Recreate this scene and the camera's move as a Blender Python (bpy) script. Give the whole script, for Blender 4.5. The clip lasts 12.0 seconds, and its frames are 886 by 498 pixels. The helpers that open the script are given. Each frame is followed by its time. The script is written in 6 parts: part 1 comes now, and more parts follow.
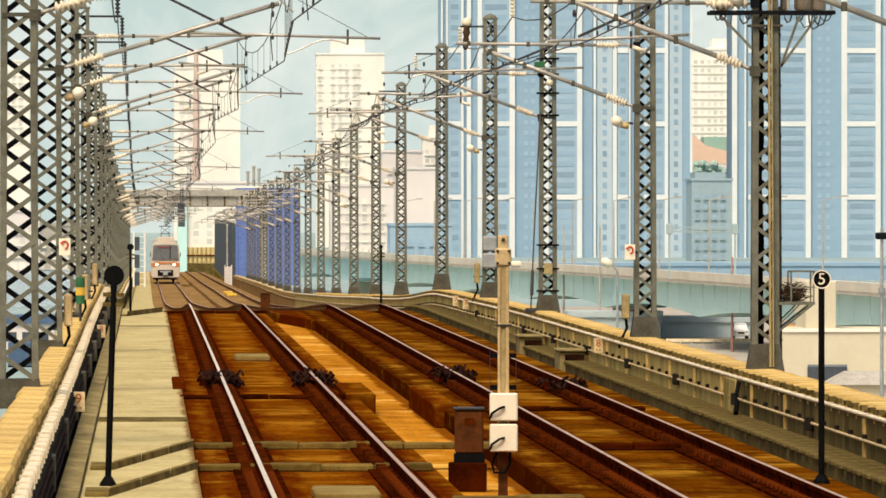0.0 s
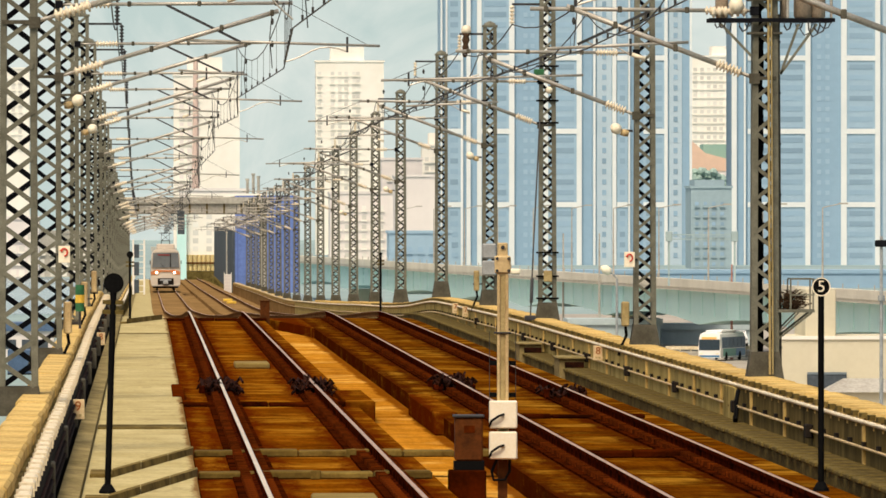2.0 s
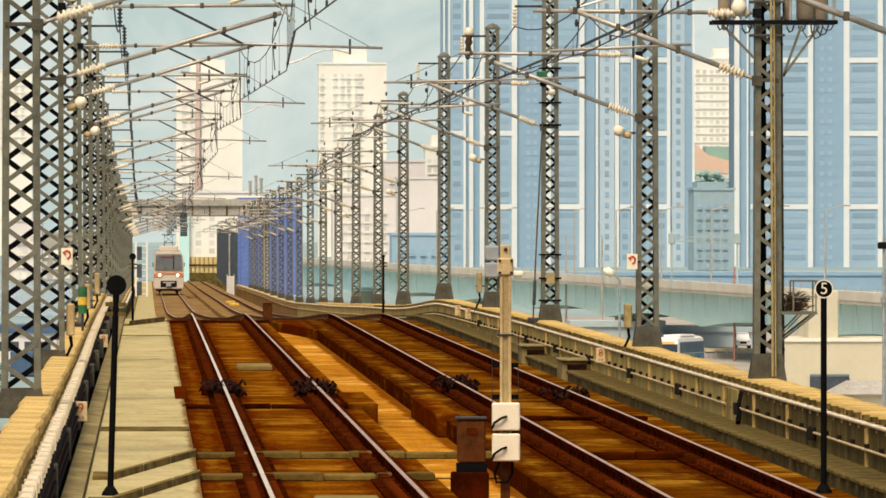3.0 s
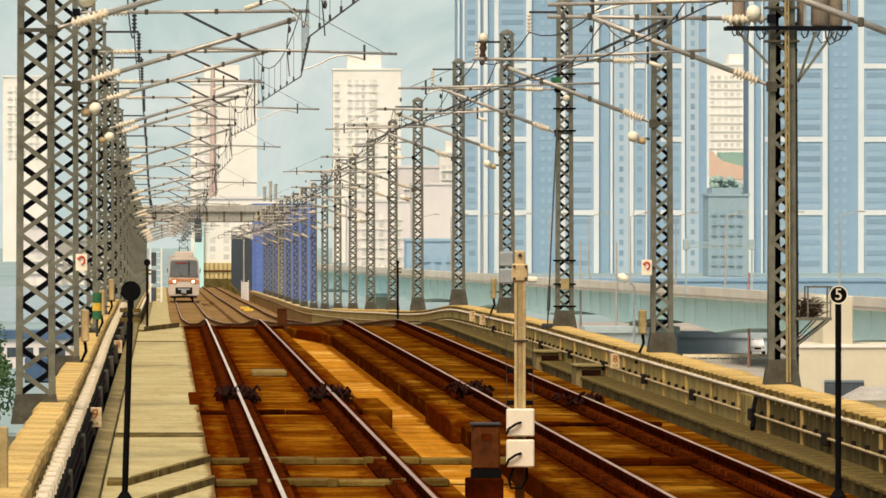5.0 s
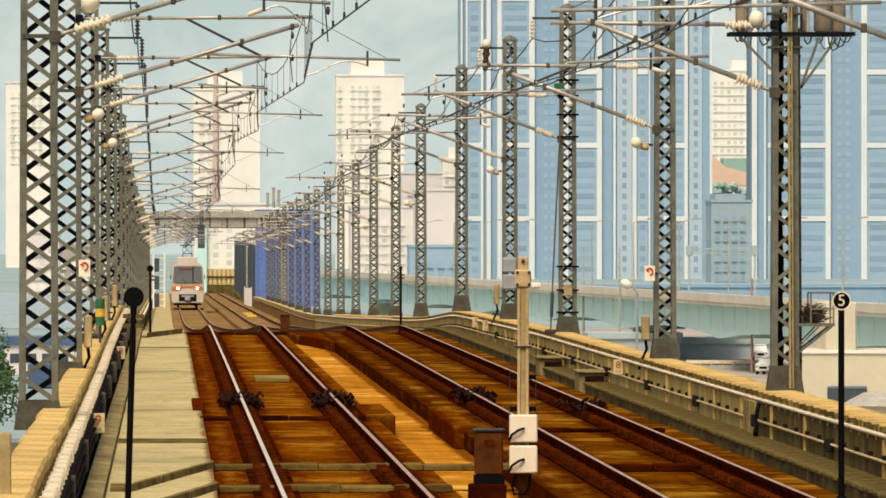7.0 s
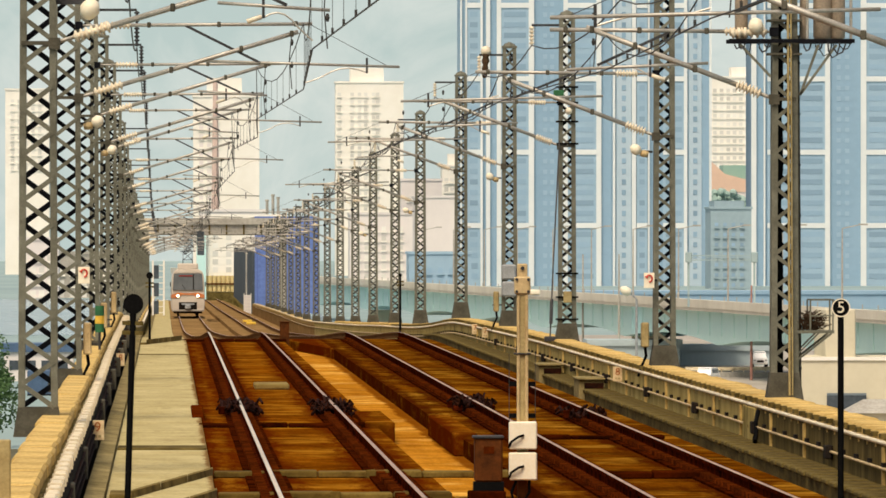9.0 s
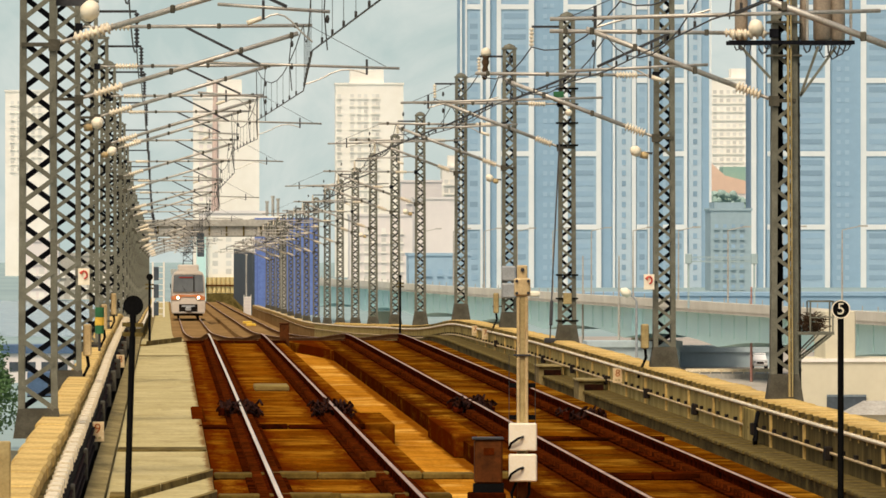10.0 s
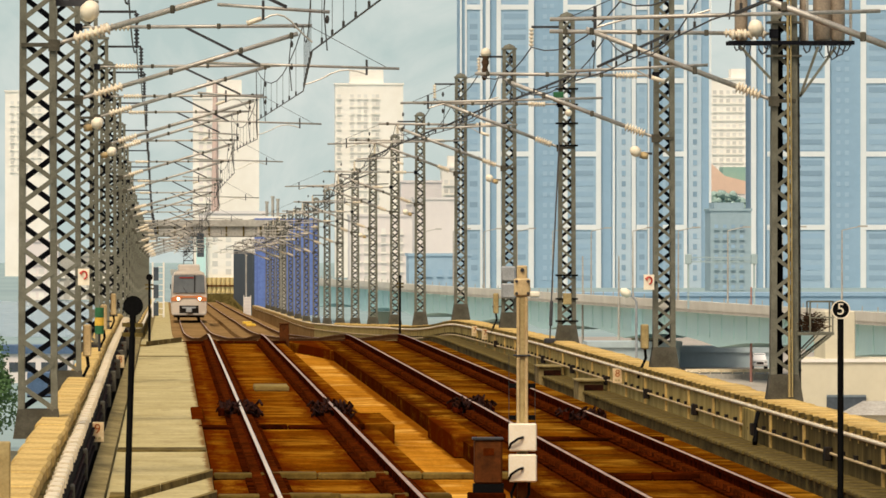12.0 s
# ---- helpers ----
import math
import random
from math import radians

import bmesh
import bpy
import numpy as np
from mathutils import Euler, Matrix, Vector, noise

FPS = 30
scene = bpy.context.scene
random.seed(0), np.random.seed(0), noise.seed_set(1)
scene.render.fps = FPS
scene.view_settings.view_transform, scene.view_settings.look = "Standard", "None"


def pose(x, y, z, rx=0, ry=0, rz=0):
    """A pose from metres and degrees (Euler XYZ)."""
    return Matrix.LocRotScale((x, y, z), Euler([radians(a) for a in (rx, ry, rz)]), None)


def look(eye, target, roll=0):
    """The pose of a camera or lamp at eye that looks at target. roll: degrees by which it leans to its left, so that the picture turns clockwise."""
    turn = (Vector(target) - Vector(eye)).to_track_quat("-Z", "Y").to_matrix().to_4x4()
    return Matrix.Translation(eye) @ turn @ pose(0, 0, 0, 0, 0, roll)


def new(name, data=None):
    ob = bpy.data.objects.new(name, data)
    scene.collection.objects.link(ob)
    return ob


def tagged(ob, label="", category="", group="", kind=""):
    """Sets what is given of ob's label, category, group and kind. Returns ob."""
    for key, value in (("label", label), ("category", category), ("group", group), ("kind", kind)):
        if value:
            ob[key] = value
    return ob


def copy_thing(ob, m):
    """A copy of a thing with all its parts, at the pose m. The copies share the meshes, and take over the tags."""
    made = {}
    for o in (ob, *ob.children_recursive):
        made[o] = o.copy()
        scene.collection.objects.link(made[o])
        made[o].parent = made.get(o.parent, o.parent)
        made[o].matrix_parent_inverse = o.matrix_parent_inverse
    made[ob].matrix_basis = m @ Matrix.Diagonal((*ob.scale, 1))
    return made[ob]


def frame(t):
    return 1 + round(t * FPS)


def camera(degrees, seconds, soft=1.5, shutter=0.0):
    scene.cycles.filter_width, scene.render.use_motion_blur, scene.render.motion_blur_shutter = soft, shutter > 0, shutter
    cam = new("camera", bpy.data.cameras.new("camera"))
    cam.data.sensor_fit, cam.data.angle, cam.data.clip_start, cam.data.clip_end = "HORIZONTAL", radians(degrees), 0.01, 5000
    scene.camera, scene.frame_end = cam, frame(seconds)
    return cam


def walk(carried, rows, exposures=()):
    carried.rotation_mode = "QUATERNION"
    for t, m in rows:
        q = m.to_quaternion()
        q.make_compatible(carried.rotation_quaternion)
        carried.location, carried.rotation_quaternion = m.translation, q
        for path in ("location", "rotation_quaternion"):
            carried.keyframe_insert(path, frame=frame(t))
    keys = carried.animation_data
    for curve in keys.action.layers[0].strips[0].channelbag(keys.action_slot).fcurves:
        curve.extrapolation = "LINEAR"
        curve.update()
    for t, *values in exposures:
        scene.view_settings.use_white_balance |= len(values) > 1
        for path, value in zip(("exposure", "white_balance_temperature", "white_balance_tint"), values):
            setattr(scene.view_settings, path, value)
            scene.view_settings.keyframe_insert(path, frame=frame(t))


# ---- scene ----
# ---- camera and its walk ----
FOCAL = 784 / math.tan(radians(3.0))
cam = camera(6.0, 12.0, soft=1.6)
EYE = (0.0, 0.0, 2.78)


def aim(dx, dy):
    """The camera stands on a tripod and only pans and tilts a little."""
    ax, az = (525 - dx) / FOCAL, -(79 - dy) / FOCAL
    return look(EYE, (EYE[0] + ax, EYE[1] + 1.0, EYE[2] + az))


PAN = [(0.0, 0, 0), (0.5, -0.2, 4), (1.0, -0.3, 8.4), (1.5, -0.7, 11.7), (2.0, -0.8, 13.3), (2.5, 0, 15), (3.0, 4, 17),
       (3.5, 10, 19.8), (4.0, 17.5, 22.6), (4.5, 24.3, 25.2), (5.0, 29.6, 27.4), (5.5, 33.3, 30), (6.0, 35, 32.4),
       (6.5, 35.2, 35), (7.0, 35, 38), (7.5, 34.8, 41.4), (8.0, 34.6, 44.8), (8.5, 34.3, 47.9), (9.0, 34, 50.3),
       (9.5, 34, 52), (10.0, 33.9, 53), (10.5, 33.8, 53.4), (11.0, 33.7, 53.5), (12.0, 33.6, 53.5)]
walk(cam, [(t, aim(dx, dy)) for t, dx, dy in PAN], exposures=[(t, e, 7120, 10) for t, e in ((0.0, 0.20), (1.5, 0.12), (3.0, 0.08), (6.0, 0.05), (9.0, 0.0), (12.0, -0.02))])

# ---- world, sun ----
SUN_DIR = Vector((-0.22, -0.50, 0.84)).normalized()
world = bpy.data.worlds.new("sky")
scene.world = world
world.use_nodes = True
wn = world.node_tree.nodes
sky = wn.new("ShaderNodeTexSky")
sky.sky_type = "NISHITA"
sky.sun_disc = False
sky.sun_elevation = math.asin(SUN_DIR.z)
sky.sun_rotation = math.atan2(SUN_DIR.x, SUN_DIR.y)
sky.dust_density = 7.0
sky.air_density = 1.2
wn["Background"].inputs["Strength"].default_value = 0.12
world.node_tree.links.new(sky.outputs["Color"], wn["Background"].inputs["Color"])
sun = new("sun", bpy.data.lights.new("sun", "SUN"))
sun.data.energy = 2.0
sun.data.angle = radians(18)
sun.data.color = (1.0, 0.93, 0.80)
sun.matrix_world = look(SUN_DIR * 50, (0, 0, 0))


# ---- materials ----
def material(name, base, second=None, rough=0.7, metal=0.0, scale=3.0, fine=40.0, bump=0.15, amount=0.5, stretch=(1, 1, 1),
             glow=None, glow_strength=0.0, island=0.0, spec=None, streak=None, streak_scale=1.0, streak_stretch=(1, 1, 1), streak_at=0.55,
             lines_at=None, line_color=(0, 0, 0), line_width=0.4, cross=None, cross_amount=0.5, cross_scale=(0.9, 1.3, 1.0)):
    m = bpy.data.materials.new(name)
    m.use_nodes = True
    nt = m.node_tree
    n, l = nt.nodes, nt.links
    p = n["Principled BSDF"]
    p.inputs["Roughness"].default_value = rough
    p.inputs["Metallic"].default_value = metal
    p.inputs["Specular IOR Level"].default_value = spec if spec is not None else (0.04 if rough >= 0.7 else 0.3)
    if second is None:
        second = tuple(c * 0.72 for c in base)
    tc = n.new("ShaderNodeTexCoord")
    mp = n.new("ShaderNodeMapping")
    mp.inputs["Scale"].default_value = stretch
    l.new(tc.outputs["Object"], mp.inputs["Vector"])
    big = n.new("ShaderNodeTexNoise")
    big.inputs["Scale"].default_value = scale
    big.inputs["Detail"].default_value = 6
    big.inputs["Roughness"].default_value = 0.65
    l.new(mp.outputs[0], big.inputs["Vector"])
    small = n.new("ShaderNodeTexNoise")
    small.inputs["Scale"].default_value = fine
    small.inputs["Detail"].default_value = 4
    l.new(mp.outputs[0], small.inputs["Vector"])
    ramp = n.new("ShaderNodeValToRGB")
    ramp.color_ramp.elements[0].position = 0.5 - 0.3 * amount
    ramp.color_ramp.elements[1].position = 0.5 + 0.3 * amount
    ramp.color_ramp.elements[0].color = (*second, 1)
    ramp.color_ramp.elements[1].color = (*base, 1)
    l.new(big.outputs["Fac"], ramp.inputs["Fac"])
    grain = n.new("ShaderNodeMixRGB")
    grain.blend_type = "OVERLAY"
    grain.inputs[0].default_value = 0.35 if bump else 0.08
    l.new(ramp.outputs[0], grain.inputs[1])
    l.new(small.outputs["Fac"], grain.inputs[2])
    last = grain.outputs[0]
    if streak:
        mp2 = n.new("ShaderNodeMapping")
        mp2.inputs["Scale"].default_value = streak_stretch
        mp2.inputs["Location"].default_value = (3.7, 8.1, 1.3)
        l.new(tc.outputs["Object"], mp2.inputs["Vector"])
        lines = n.new("ShaderNodeTexNoise")
        lines.inputs["Scale"].default_value = streak_scale
        lines.inputs["Detail"].default_value = 5
        lines.inputs["Roughness"].default_value = 0.7
        l.new(mp2.outputs[0], lines.inputs["Vector"])
        ramp2 = n.new("ShaderNodeValToRGB")
        ramp2.color_ramp.elements[0].position, ramp2.color_ramp.elements[1].position = streak_at, streak_at + 0.16
        l.new(lines.outputs["Fac"], ramp2.inputs["Fac"])
        mix2 = n.new("ShaderNodeMixRGB")
        mix2.inputs[2].default_value = (*streak, 1)
        l.new(ramp2.outputs[0], mix2.inputs[0])
        l.new(last, mix2.inputs[1])
        last = mix2.outputs[0]
    if cross:
        # water marks and scale lying across the run of the deck
        mp4 = n.new("ShaderNodeMapping")
        mp4.inputs["Scale"].default_value = cross_scale
        mp4.inputs["Location"].default_value = (1.9, 5.3, 0.7)
        l.new(tc.outputs["Object"], mp4.inputs["Vector"])
        marks = n.new("ShaderNodeTexNoise")
        marks.inputs["Scale"].default_value = 1.0
        marks.inputs["Detail"].default_value = 5
        marks.inputs["Roughness"].default_value = 0.7
        l.new(mp4.outputs[0], marks.inputs["Vector"])
        ramp4 = n.new("ShaderNodeMapRange")
        ramp4.inputs["From Min"].default_value, ramp4.inputs["From Max"].default_value = 0.46, 0.64
        ramp4.inputs["To Max"].default_value = cross_amount
        l.new(marks.outputs["Fac"], ramp4.inputs["Value"])
        mix4 = n.new("ShaderNodeMixRGB")
        mix4.inputs[2].default_value = (*cross, 1)
        l.new(ramp4.outputs[0], mix4.inputs[0])
        l.new(last, mix4.inputs[1])
        last = mix4.outputs[0]
    if lines_at:
        # ragged bands: rust washed off the rails, darker tones along slab and gutter edges
        sep = n.new("ShaderNodeSeparateXYZ")
        l.new(tc.outputs["Object"], sep.inputs[0])
        near = None
        for x in lines_at:
            sub = n.new("ShaderNodeMath")
            sub.operation = "SUBTRACT"
            sub.inputs[1].default_value = x
            l.new(sep.outputs["X"], sub.inputs[0])
            gap = n.new("ShaderNodeMath")
            gap.operation = "ABSOLUTE"
            l.new(sub.outputs[0], gap.inputs[0])
            if near is None:
                near = gap
            else:
                low = n.new("ShaderNodeMath")
                low.operation = "MINIMUM"
                l.new(near.outputs[0], low.inputs[0])
                l.new(gap.outputs[0], low.inputs[1])
                near = low
        mp3 = n.new("ShaderNodeMapping")
        mp3.inputs["Scale"].default_value = (2.0, 0.22, 2.0)
        l.new(tc.outputs["Object"], mp3.inputs["Vector"])
        ragged = n.new("ShaderNodeTexNoise")
        ragged.inputs["Scale"].default_value = 1.6
        ragged.inputs["Detail"].default_value = 6
        ragged.inputs["Roughness"].default_value = 0.75
        l.new(mp3.outputs[0], ragged.inputs["Vector"])
        reach = n.new("ShaderNodeMapRange")
        reach.inputs["From Min"].default_value = 0.25
        reach.inputs["From Max"].default_value = 0.75
        reach.inputs["To Min"].default_value = -line_width * 0.75
        reach.inputs["To Max"].default_value = line_width * 0.75
        l.new(ragged.outputs["Fac"], reach.inputs["Value"])
        total = n.new("ShaderNodeMath")
        total.operation = "ADD"
        l.new(near.outputs[0], total.inputs[0])
        l.new(reach.outputs[0], total.inputs[1])
        fade = n.new("ShaderNodeMapRange")
        fade.inputs["From Min"].default_value = line_width * 0.65
        fade.inputs["From Max"].default_value = line_width * 1.3
        fade.inputs["To Min"].default_value = 0.92
        fade.inputs["To Max"].default_value = 0.0
        l.new(total.outputs[0], fade.inputs["Value"])
        mix3 = n.new("ShaderNodeMixRGB")
        mix3.inputs[2].default_value = (*line_color, 1)
        l.new(fade.outputs[0], mix3.inputs[0])
        l.new(last, mix3.inputs[1])
        last = mix3.outputs[0]
    if island:
        info = n.new("ShaderNodeObjectInfo")
        mr = n.new("ShaderNodeMapRange")
        mr.inputs["To Min"].default_value = 1 - island
        mr.inputs["To Max"].default_value = 1 + island
        l.new(info.outputs["Random"], mr.inputs["Value"])
        hs = n.new("ShaderNodeHueSaturation")
        l.new(mr.outputs[0], hs.inputs["Value"])
        l.new(last, hs.inputs["Color"])
        last = hs.outputs[0]
    l.new(last, p.inputs["Base Color"])
    if bump:
        b = n.new("ShaderNodeBump")
        b.inputs["Strength"].default_value = bump
        b.inputs["Distance"].default_value = 0.01
        l.new(small.outputs["Fac"], b.inputs["Height"])
        l.new(b.outputs[0], p.inputs["Normal"])
    if glow:
        p.inputs["Emission Color"].default_value = (*glow, 1)
        p.inputs["Emission Strength"].default_value = glow_strength
    return m


M = {}
M["rail_side"] = material("rusty_rail", (0.085, 0.012, 0.0025), (0.010, 0.002, 0.0008), rough=0.8, scale=2, fine=60, spec=0.0)
# far rails lose contrast through a paler brown, imitating haze
M["rail_hazed"] = material("hazed_rail", (0.15, 0.078, 0.034), (0.085, 0.042, 0.018), rough=0.85, scale=1.0, fine=20, spec=0.0)
M["rail_head"] = material("polished_rail_head", (0.84, 0.74, 0.60), (0.60, 0.49, 0.36), rough=0.4, metal=0.25, scale=3, bump=0.03)
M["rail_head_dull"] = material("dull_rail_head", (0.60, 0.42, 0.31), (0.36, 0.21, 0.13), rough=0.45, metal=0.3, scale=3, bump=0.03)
M["slab"] = material("rust_stained_slab", (0.245, 0.073, 0.0037), (0.062, 0.0128, 0.0009), rough=0.9, scale=1.1, fine=24, bump=0.5, amount=0.9, stretch=(1.0, 0.07, 1), spec=0.0, cross=(0.040, 0.009, 0.0008), cross_amount=0.6, cross_scale=(0.8, 1.2, 1), streak=(0.33, 0.138, 0.012), streak_scale=1.1, streak_stretch=(0.5, 0.42, 1), streak_at=0.48, lines_at=(0.36, 1.2175, 2.7225, 3.9, 5.1175, 6.6225, 7.7), line_color=(0.075, 0.0100, 0.0010), line_width=0.40)
# second track's slab, the same rust pattern in darker tones
M["slab_darker"] = material("darker_rust_slab", (0.20, 0.062, 0.0034), (0.044, 0.010, 0.0008), rough=0.9, scale=1.1, fine=24, bump=0.5, amount=0.9, stretch=(1.0, 0.07, 1), spec=0.0, cross=(0.030, 0.007, 0.0006), cross_amount=0.75, cross_scale=(0.8, 1.2, 1), streak=(0.33, 0.155, 0.016), streak_scale=1.1, streak_stretch=(0.5, 0.42, 1), streak_at=0.50, lines_at=(4.05, 5.1175, 6.6225), line_color=(0.045, 0.0070, 0.0008), line_width=0.42)
M["gutter"] = material("orange_stained_concrete", (0.64, 0.275, 0.027), (0.29, 0.102, 0.009), rough=0.9, scale=1.1, fine=24, bump=0.4, amount=0.9, stretch=(1.0, 0.07, 1), spec=0.0, cross=(0.16, 0.050, 0.004), cross_amount=0.6, cross_scale=(0.8, 1.0, 1), streak=(0.82, 0.47, 0.105), streak_scale=1.0, streak_stretch=(0.45, 0.28, 1), streak_at=0.52, lines_at=(3.25, 4.25), line_color=(0.16, 0.044, 0.003), line_width=0.13)
M["plinth"] = material("brown_rail_plinth", (0.060, 0.0090, 0.001), (0.010, 0.0022, 0.0006), spec=0.0, rough=0.85, scale=1.5, fine=25, bump=0.4)
M["clip"] = material("fastener_steel", (0.13, 0.024, 0.004), (0.016, 0.004, 0.001), rough=0.85, spec=0.0, scale=3, amount=0.7)
M["walkway"] = material("pale_walkway_concrete", (0.57, 0.485, 0.255), (0.38, 0.305, 0.130), cross=(0.22, 0.17, 0.07), cross_amount=0.32, cross_scale=(0.5, 0.9, 1), lines_at=(0.6,), line_color=(0.16, 0.07, 0.012), line_width=0.09, streak=(0.25, 0.19, 0.08), streak_scale=0.9, streak_stretch=(1.6, 0.35, 1), streak_at=0.58, rough=0.85, scale=1.2, fine=14, bump=0.3, amount=0.8, stretch=(1, 0.4, 1))
M["concrete"] = material("weathered_parapet_concrete", (0.48, 0.37, 0.135), (0.21, 0.152, 0.044), rough=0.9, scale=2.2, fine=25, bump=0.4, amount=0.8, stretch=(1, 0.5, 0.25), streak=(0.062, 0.048, 0.013), streak_scale=1.0, streak_stretch=(1, 0.75, 0.35), streak_at=0.53, cross=(0.50, 0.395, 0.155), cross_amount=0.5, cross_scale=(1, 1.3, 0.25))
M["coping"] = material("yellowed_coping_concrete", (0.72, 0.51, 0.195), (0.33, 0.205, 0.058), rough=0.85, scale=3.5, fine=26, bump=0.5, amount=0.8, stretch=(1, 0.3, 1), island=0.12)
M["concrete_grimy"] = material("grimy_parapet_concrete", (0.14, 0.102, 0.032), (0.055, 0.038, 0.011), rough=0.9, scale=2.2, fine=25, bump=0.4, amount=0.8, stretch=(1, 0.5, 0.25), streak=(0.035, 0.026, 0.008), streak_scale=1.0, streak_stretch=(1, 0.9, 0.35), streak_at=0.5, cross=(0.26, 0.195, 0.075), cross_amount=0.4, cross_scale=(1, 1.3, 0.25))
M["trough"] = material("olive_trough_concrete", (0.165, 0.122, 0.040), (0.060, 0.041, 0.012), rough=0.9, scale=2.5, fine=25, bump=0.4, stretch=(1, 0.25, 1), streak=(0.06, 0.042, 0.012), streak_scale=1.0, streak_stretch=(1.5, 0.7, 1), streak_at=0.54)
M["kerb"] = material("worn_kerb_concrete", (0.34, 0.27, 0.125), (0.19, 0.145, 0.06), rough=0.9, scale=2.0, fine=22, bump=0.4, stretch=(1, 0.4, 1), cross=(0.12, 0.09, 0.035), cross_amount=0.5, cross_scale=(2, 0.8, 1))
M["duct"] = material("olive_duct_covers", (0.19, 0.128, 0.032), (0.075, 0.044, 0.010), rough=0.9, scale=1.5, fine=25, bump=0.4, island=0.15)
# beyond the crest browns are paled, distance haze put into the colour
M["slab_far"] = material("hazed_far_slab", (0.32, 0.195, 0.082), (0.17, 0.098, 0.038), rough=0.9, scale=0.4, fine=4, bump=0.3, amount=0.9, stretch=(1.0, 0.2, 1), spec=0.0)
M["duct_pale"] = material("pale_duct_covers", (0.24, 0.17, 0.055), (0.10, 0.068, 0.020), rough=0.9, scale=1.5, fine=25, bump=0.3)
M["mast_pink"] = material("faded_pink_steel", (0.66, 0.50, 0.44), (0.60, 0.45, 0.40), rough=0.7, scale=0.2, bump=0)
# foliage green shifted pale and bluish, haze put into the colour
M["hedge"] = material("hazed_foliage", (0.35, 0.475, 0.43), (0.29, 0.41, 0.375), rough=0.9, scale=0.4, bump=0)
M["plate"] = material("dusty_plate", (0.27, 0.20, 0.07), (0.18, 0.12, 0.035), rough=0.9, scale=2)
M["grease"] = material("greasy_cable", (0.036, 0.010, 0.004), (0.008, 0.003, 0.002), rough=0.8, scale=6)
M["pipe"] = material("pale_handrail_paint", (0.90, 0.80, 0.60), (0.66, 0.53, 0.33), rough=0.5, scale=3, bump=0.05, stretch=(1, 0.4, 1))
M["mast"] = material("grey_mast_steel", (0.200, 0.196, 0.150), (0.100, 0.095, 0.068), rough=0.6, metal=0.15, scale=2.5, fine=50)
M["mast_dark"] = material("shaded_lacing_dark_steel", (0.013, 0.014, 0.017), (0.006, 0.006, 0.008), rough=0.75, metal=0.1, scale=4)
M["mast_plinth"] = material("mast_plinth_steel", (0.12, 0.11, 0.085), (0.06, 0.055, 0.04), rough=0.7, scale=2)
M["tube"] = material("galvanised_tube", (0.50, 0.47, 0.42), (0.36, 0.33, 0.28), rough=0.45, metal=0.4, scale=4, bump=0.05)
M["strut"] = material("dark_strut", (0.045, 0.045, 0.05), (0.03, 0.03, 0.03), rough=0.6, scale=5)
M["porcelain"] = material("cream_porcelain", (0.82, 0.74, 0.58), (0.66, 0.55, 0.40), rough=0.25, scale=6, bump=0.0)
M["wire"] = material("dark_wire", (0.05, 0.045, 0.04), (0.03, 0.03, 0.03), rough=0.6, scale=5, bump=0)
M["black"] = material("black_paint", (0.006, 0.006, 0.006), (0.004, 0.004, 0.004), rough=0.8, scale=5, bump=0.05)
M["white"] = material("white_paint", (0.92, 0.83, 0.65), (0.85, 0.76, 0.58), rough=0.5, scale=2, bump=0.03)
M["cream"] = material("cream_paint", (0.62, 0.465, 0.245), (0.42, 0.295, 0.14), rough=0.6, scale=3, bump=0.05)
M["yellow_box"] = material("ochre_box_paint", (0.44, 0.34, 0.16), (0.30, 0.22, 0.09), rough=0.6, scale=4)
M["depot_yellow"] = material("pale_yellow_sheet", (0.66, 0.52, 0.25), (0.54, 0.41, 0.19), rough=0.7, scale=0.5, fine=4, bump=0.1)
M["sign_plate"] = material("yellowed_sign_plate", (0.74, 0.58, 0.35), (0.60, 0.44, 0.24), rough=0.6, scale=6, bump=0.03)
M["sign_orange"] = material("faded_orange_numeral", (0.42, 0.11, 0.015), (0.32, 0.08, 0.012), rough=0.6, scale=8, bump=0)
M["red"] = material("red_sign_paint", (0.62, 0.06, 0.03), (0.5, 0.05, 0.03), rough=0.5, scale=4, bump=0)
M["green"] = material("green_paint", (0.03, 0.16, 0.06), (0.02, 0.1, 0.04), rough=0.6, scale=4)
M["yellow"] = material("yellow_paint", (0.85, 0.58, 0.06), (0.6, 0.35, 0.05), rough=0.6, scale=4)
M["brown_box"] = material("rusted_brown_box", (0.13, 0.040, 0.010), (0.05, 0.018, 0.006), rough=0.75, scale=4, fine=30)
M["nest"] = material("nest_twigs", (0.10, 0.06, 0.035), (0.04, 0.025, 0.015), rough=0.95, scale=8)
M["can_brown"] = material("weathered_switchgear", (0.33, 0.265, 0.195), (0.20, 0.155, 0.11), rough=0.6, scale=4)
M["grey_box"] = material("grey_equipment_paint", (0.36, 0.37, 0.37), (0.26, 0.27, 0.27), rough=0.6, scale=3)
M["train_white"] = material("train_ivory_paint", (0.60, 0.525, 0.44), (0.53, 0.455, 0.375), rough=0.4, scale=1.5, bump=0)
M["train_orange"] = material("train_orange_band", (0.62, 0.22, 0.08), (0.52, 0.18, 0.07), rough=0.4, scale=2, bump=0)
M["train_grey"] = material("train_grey_skirt", (0.42, 0.38, 0.33), (0.33, 0.29, 0.25), rough=0.5, scale=2, bump=0)
M["glass"] = material("dark_windscreen", (0.14, 0.15, 0.155), (0.10, 0.11, 0.115), rough=0.15, scale=1, bump=0)
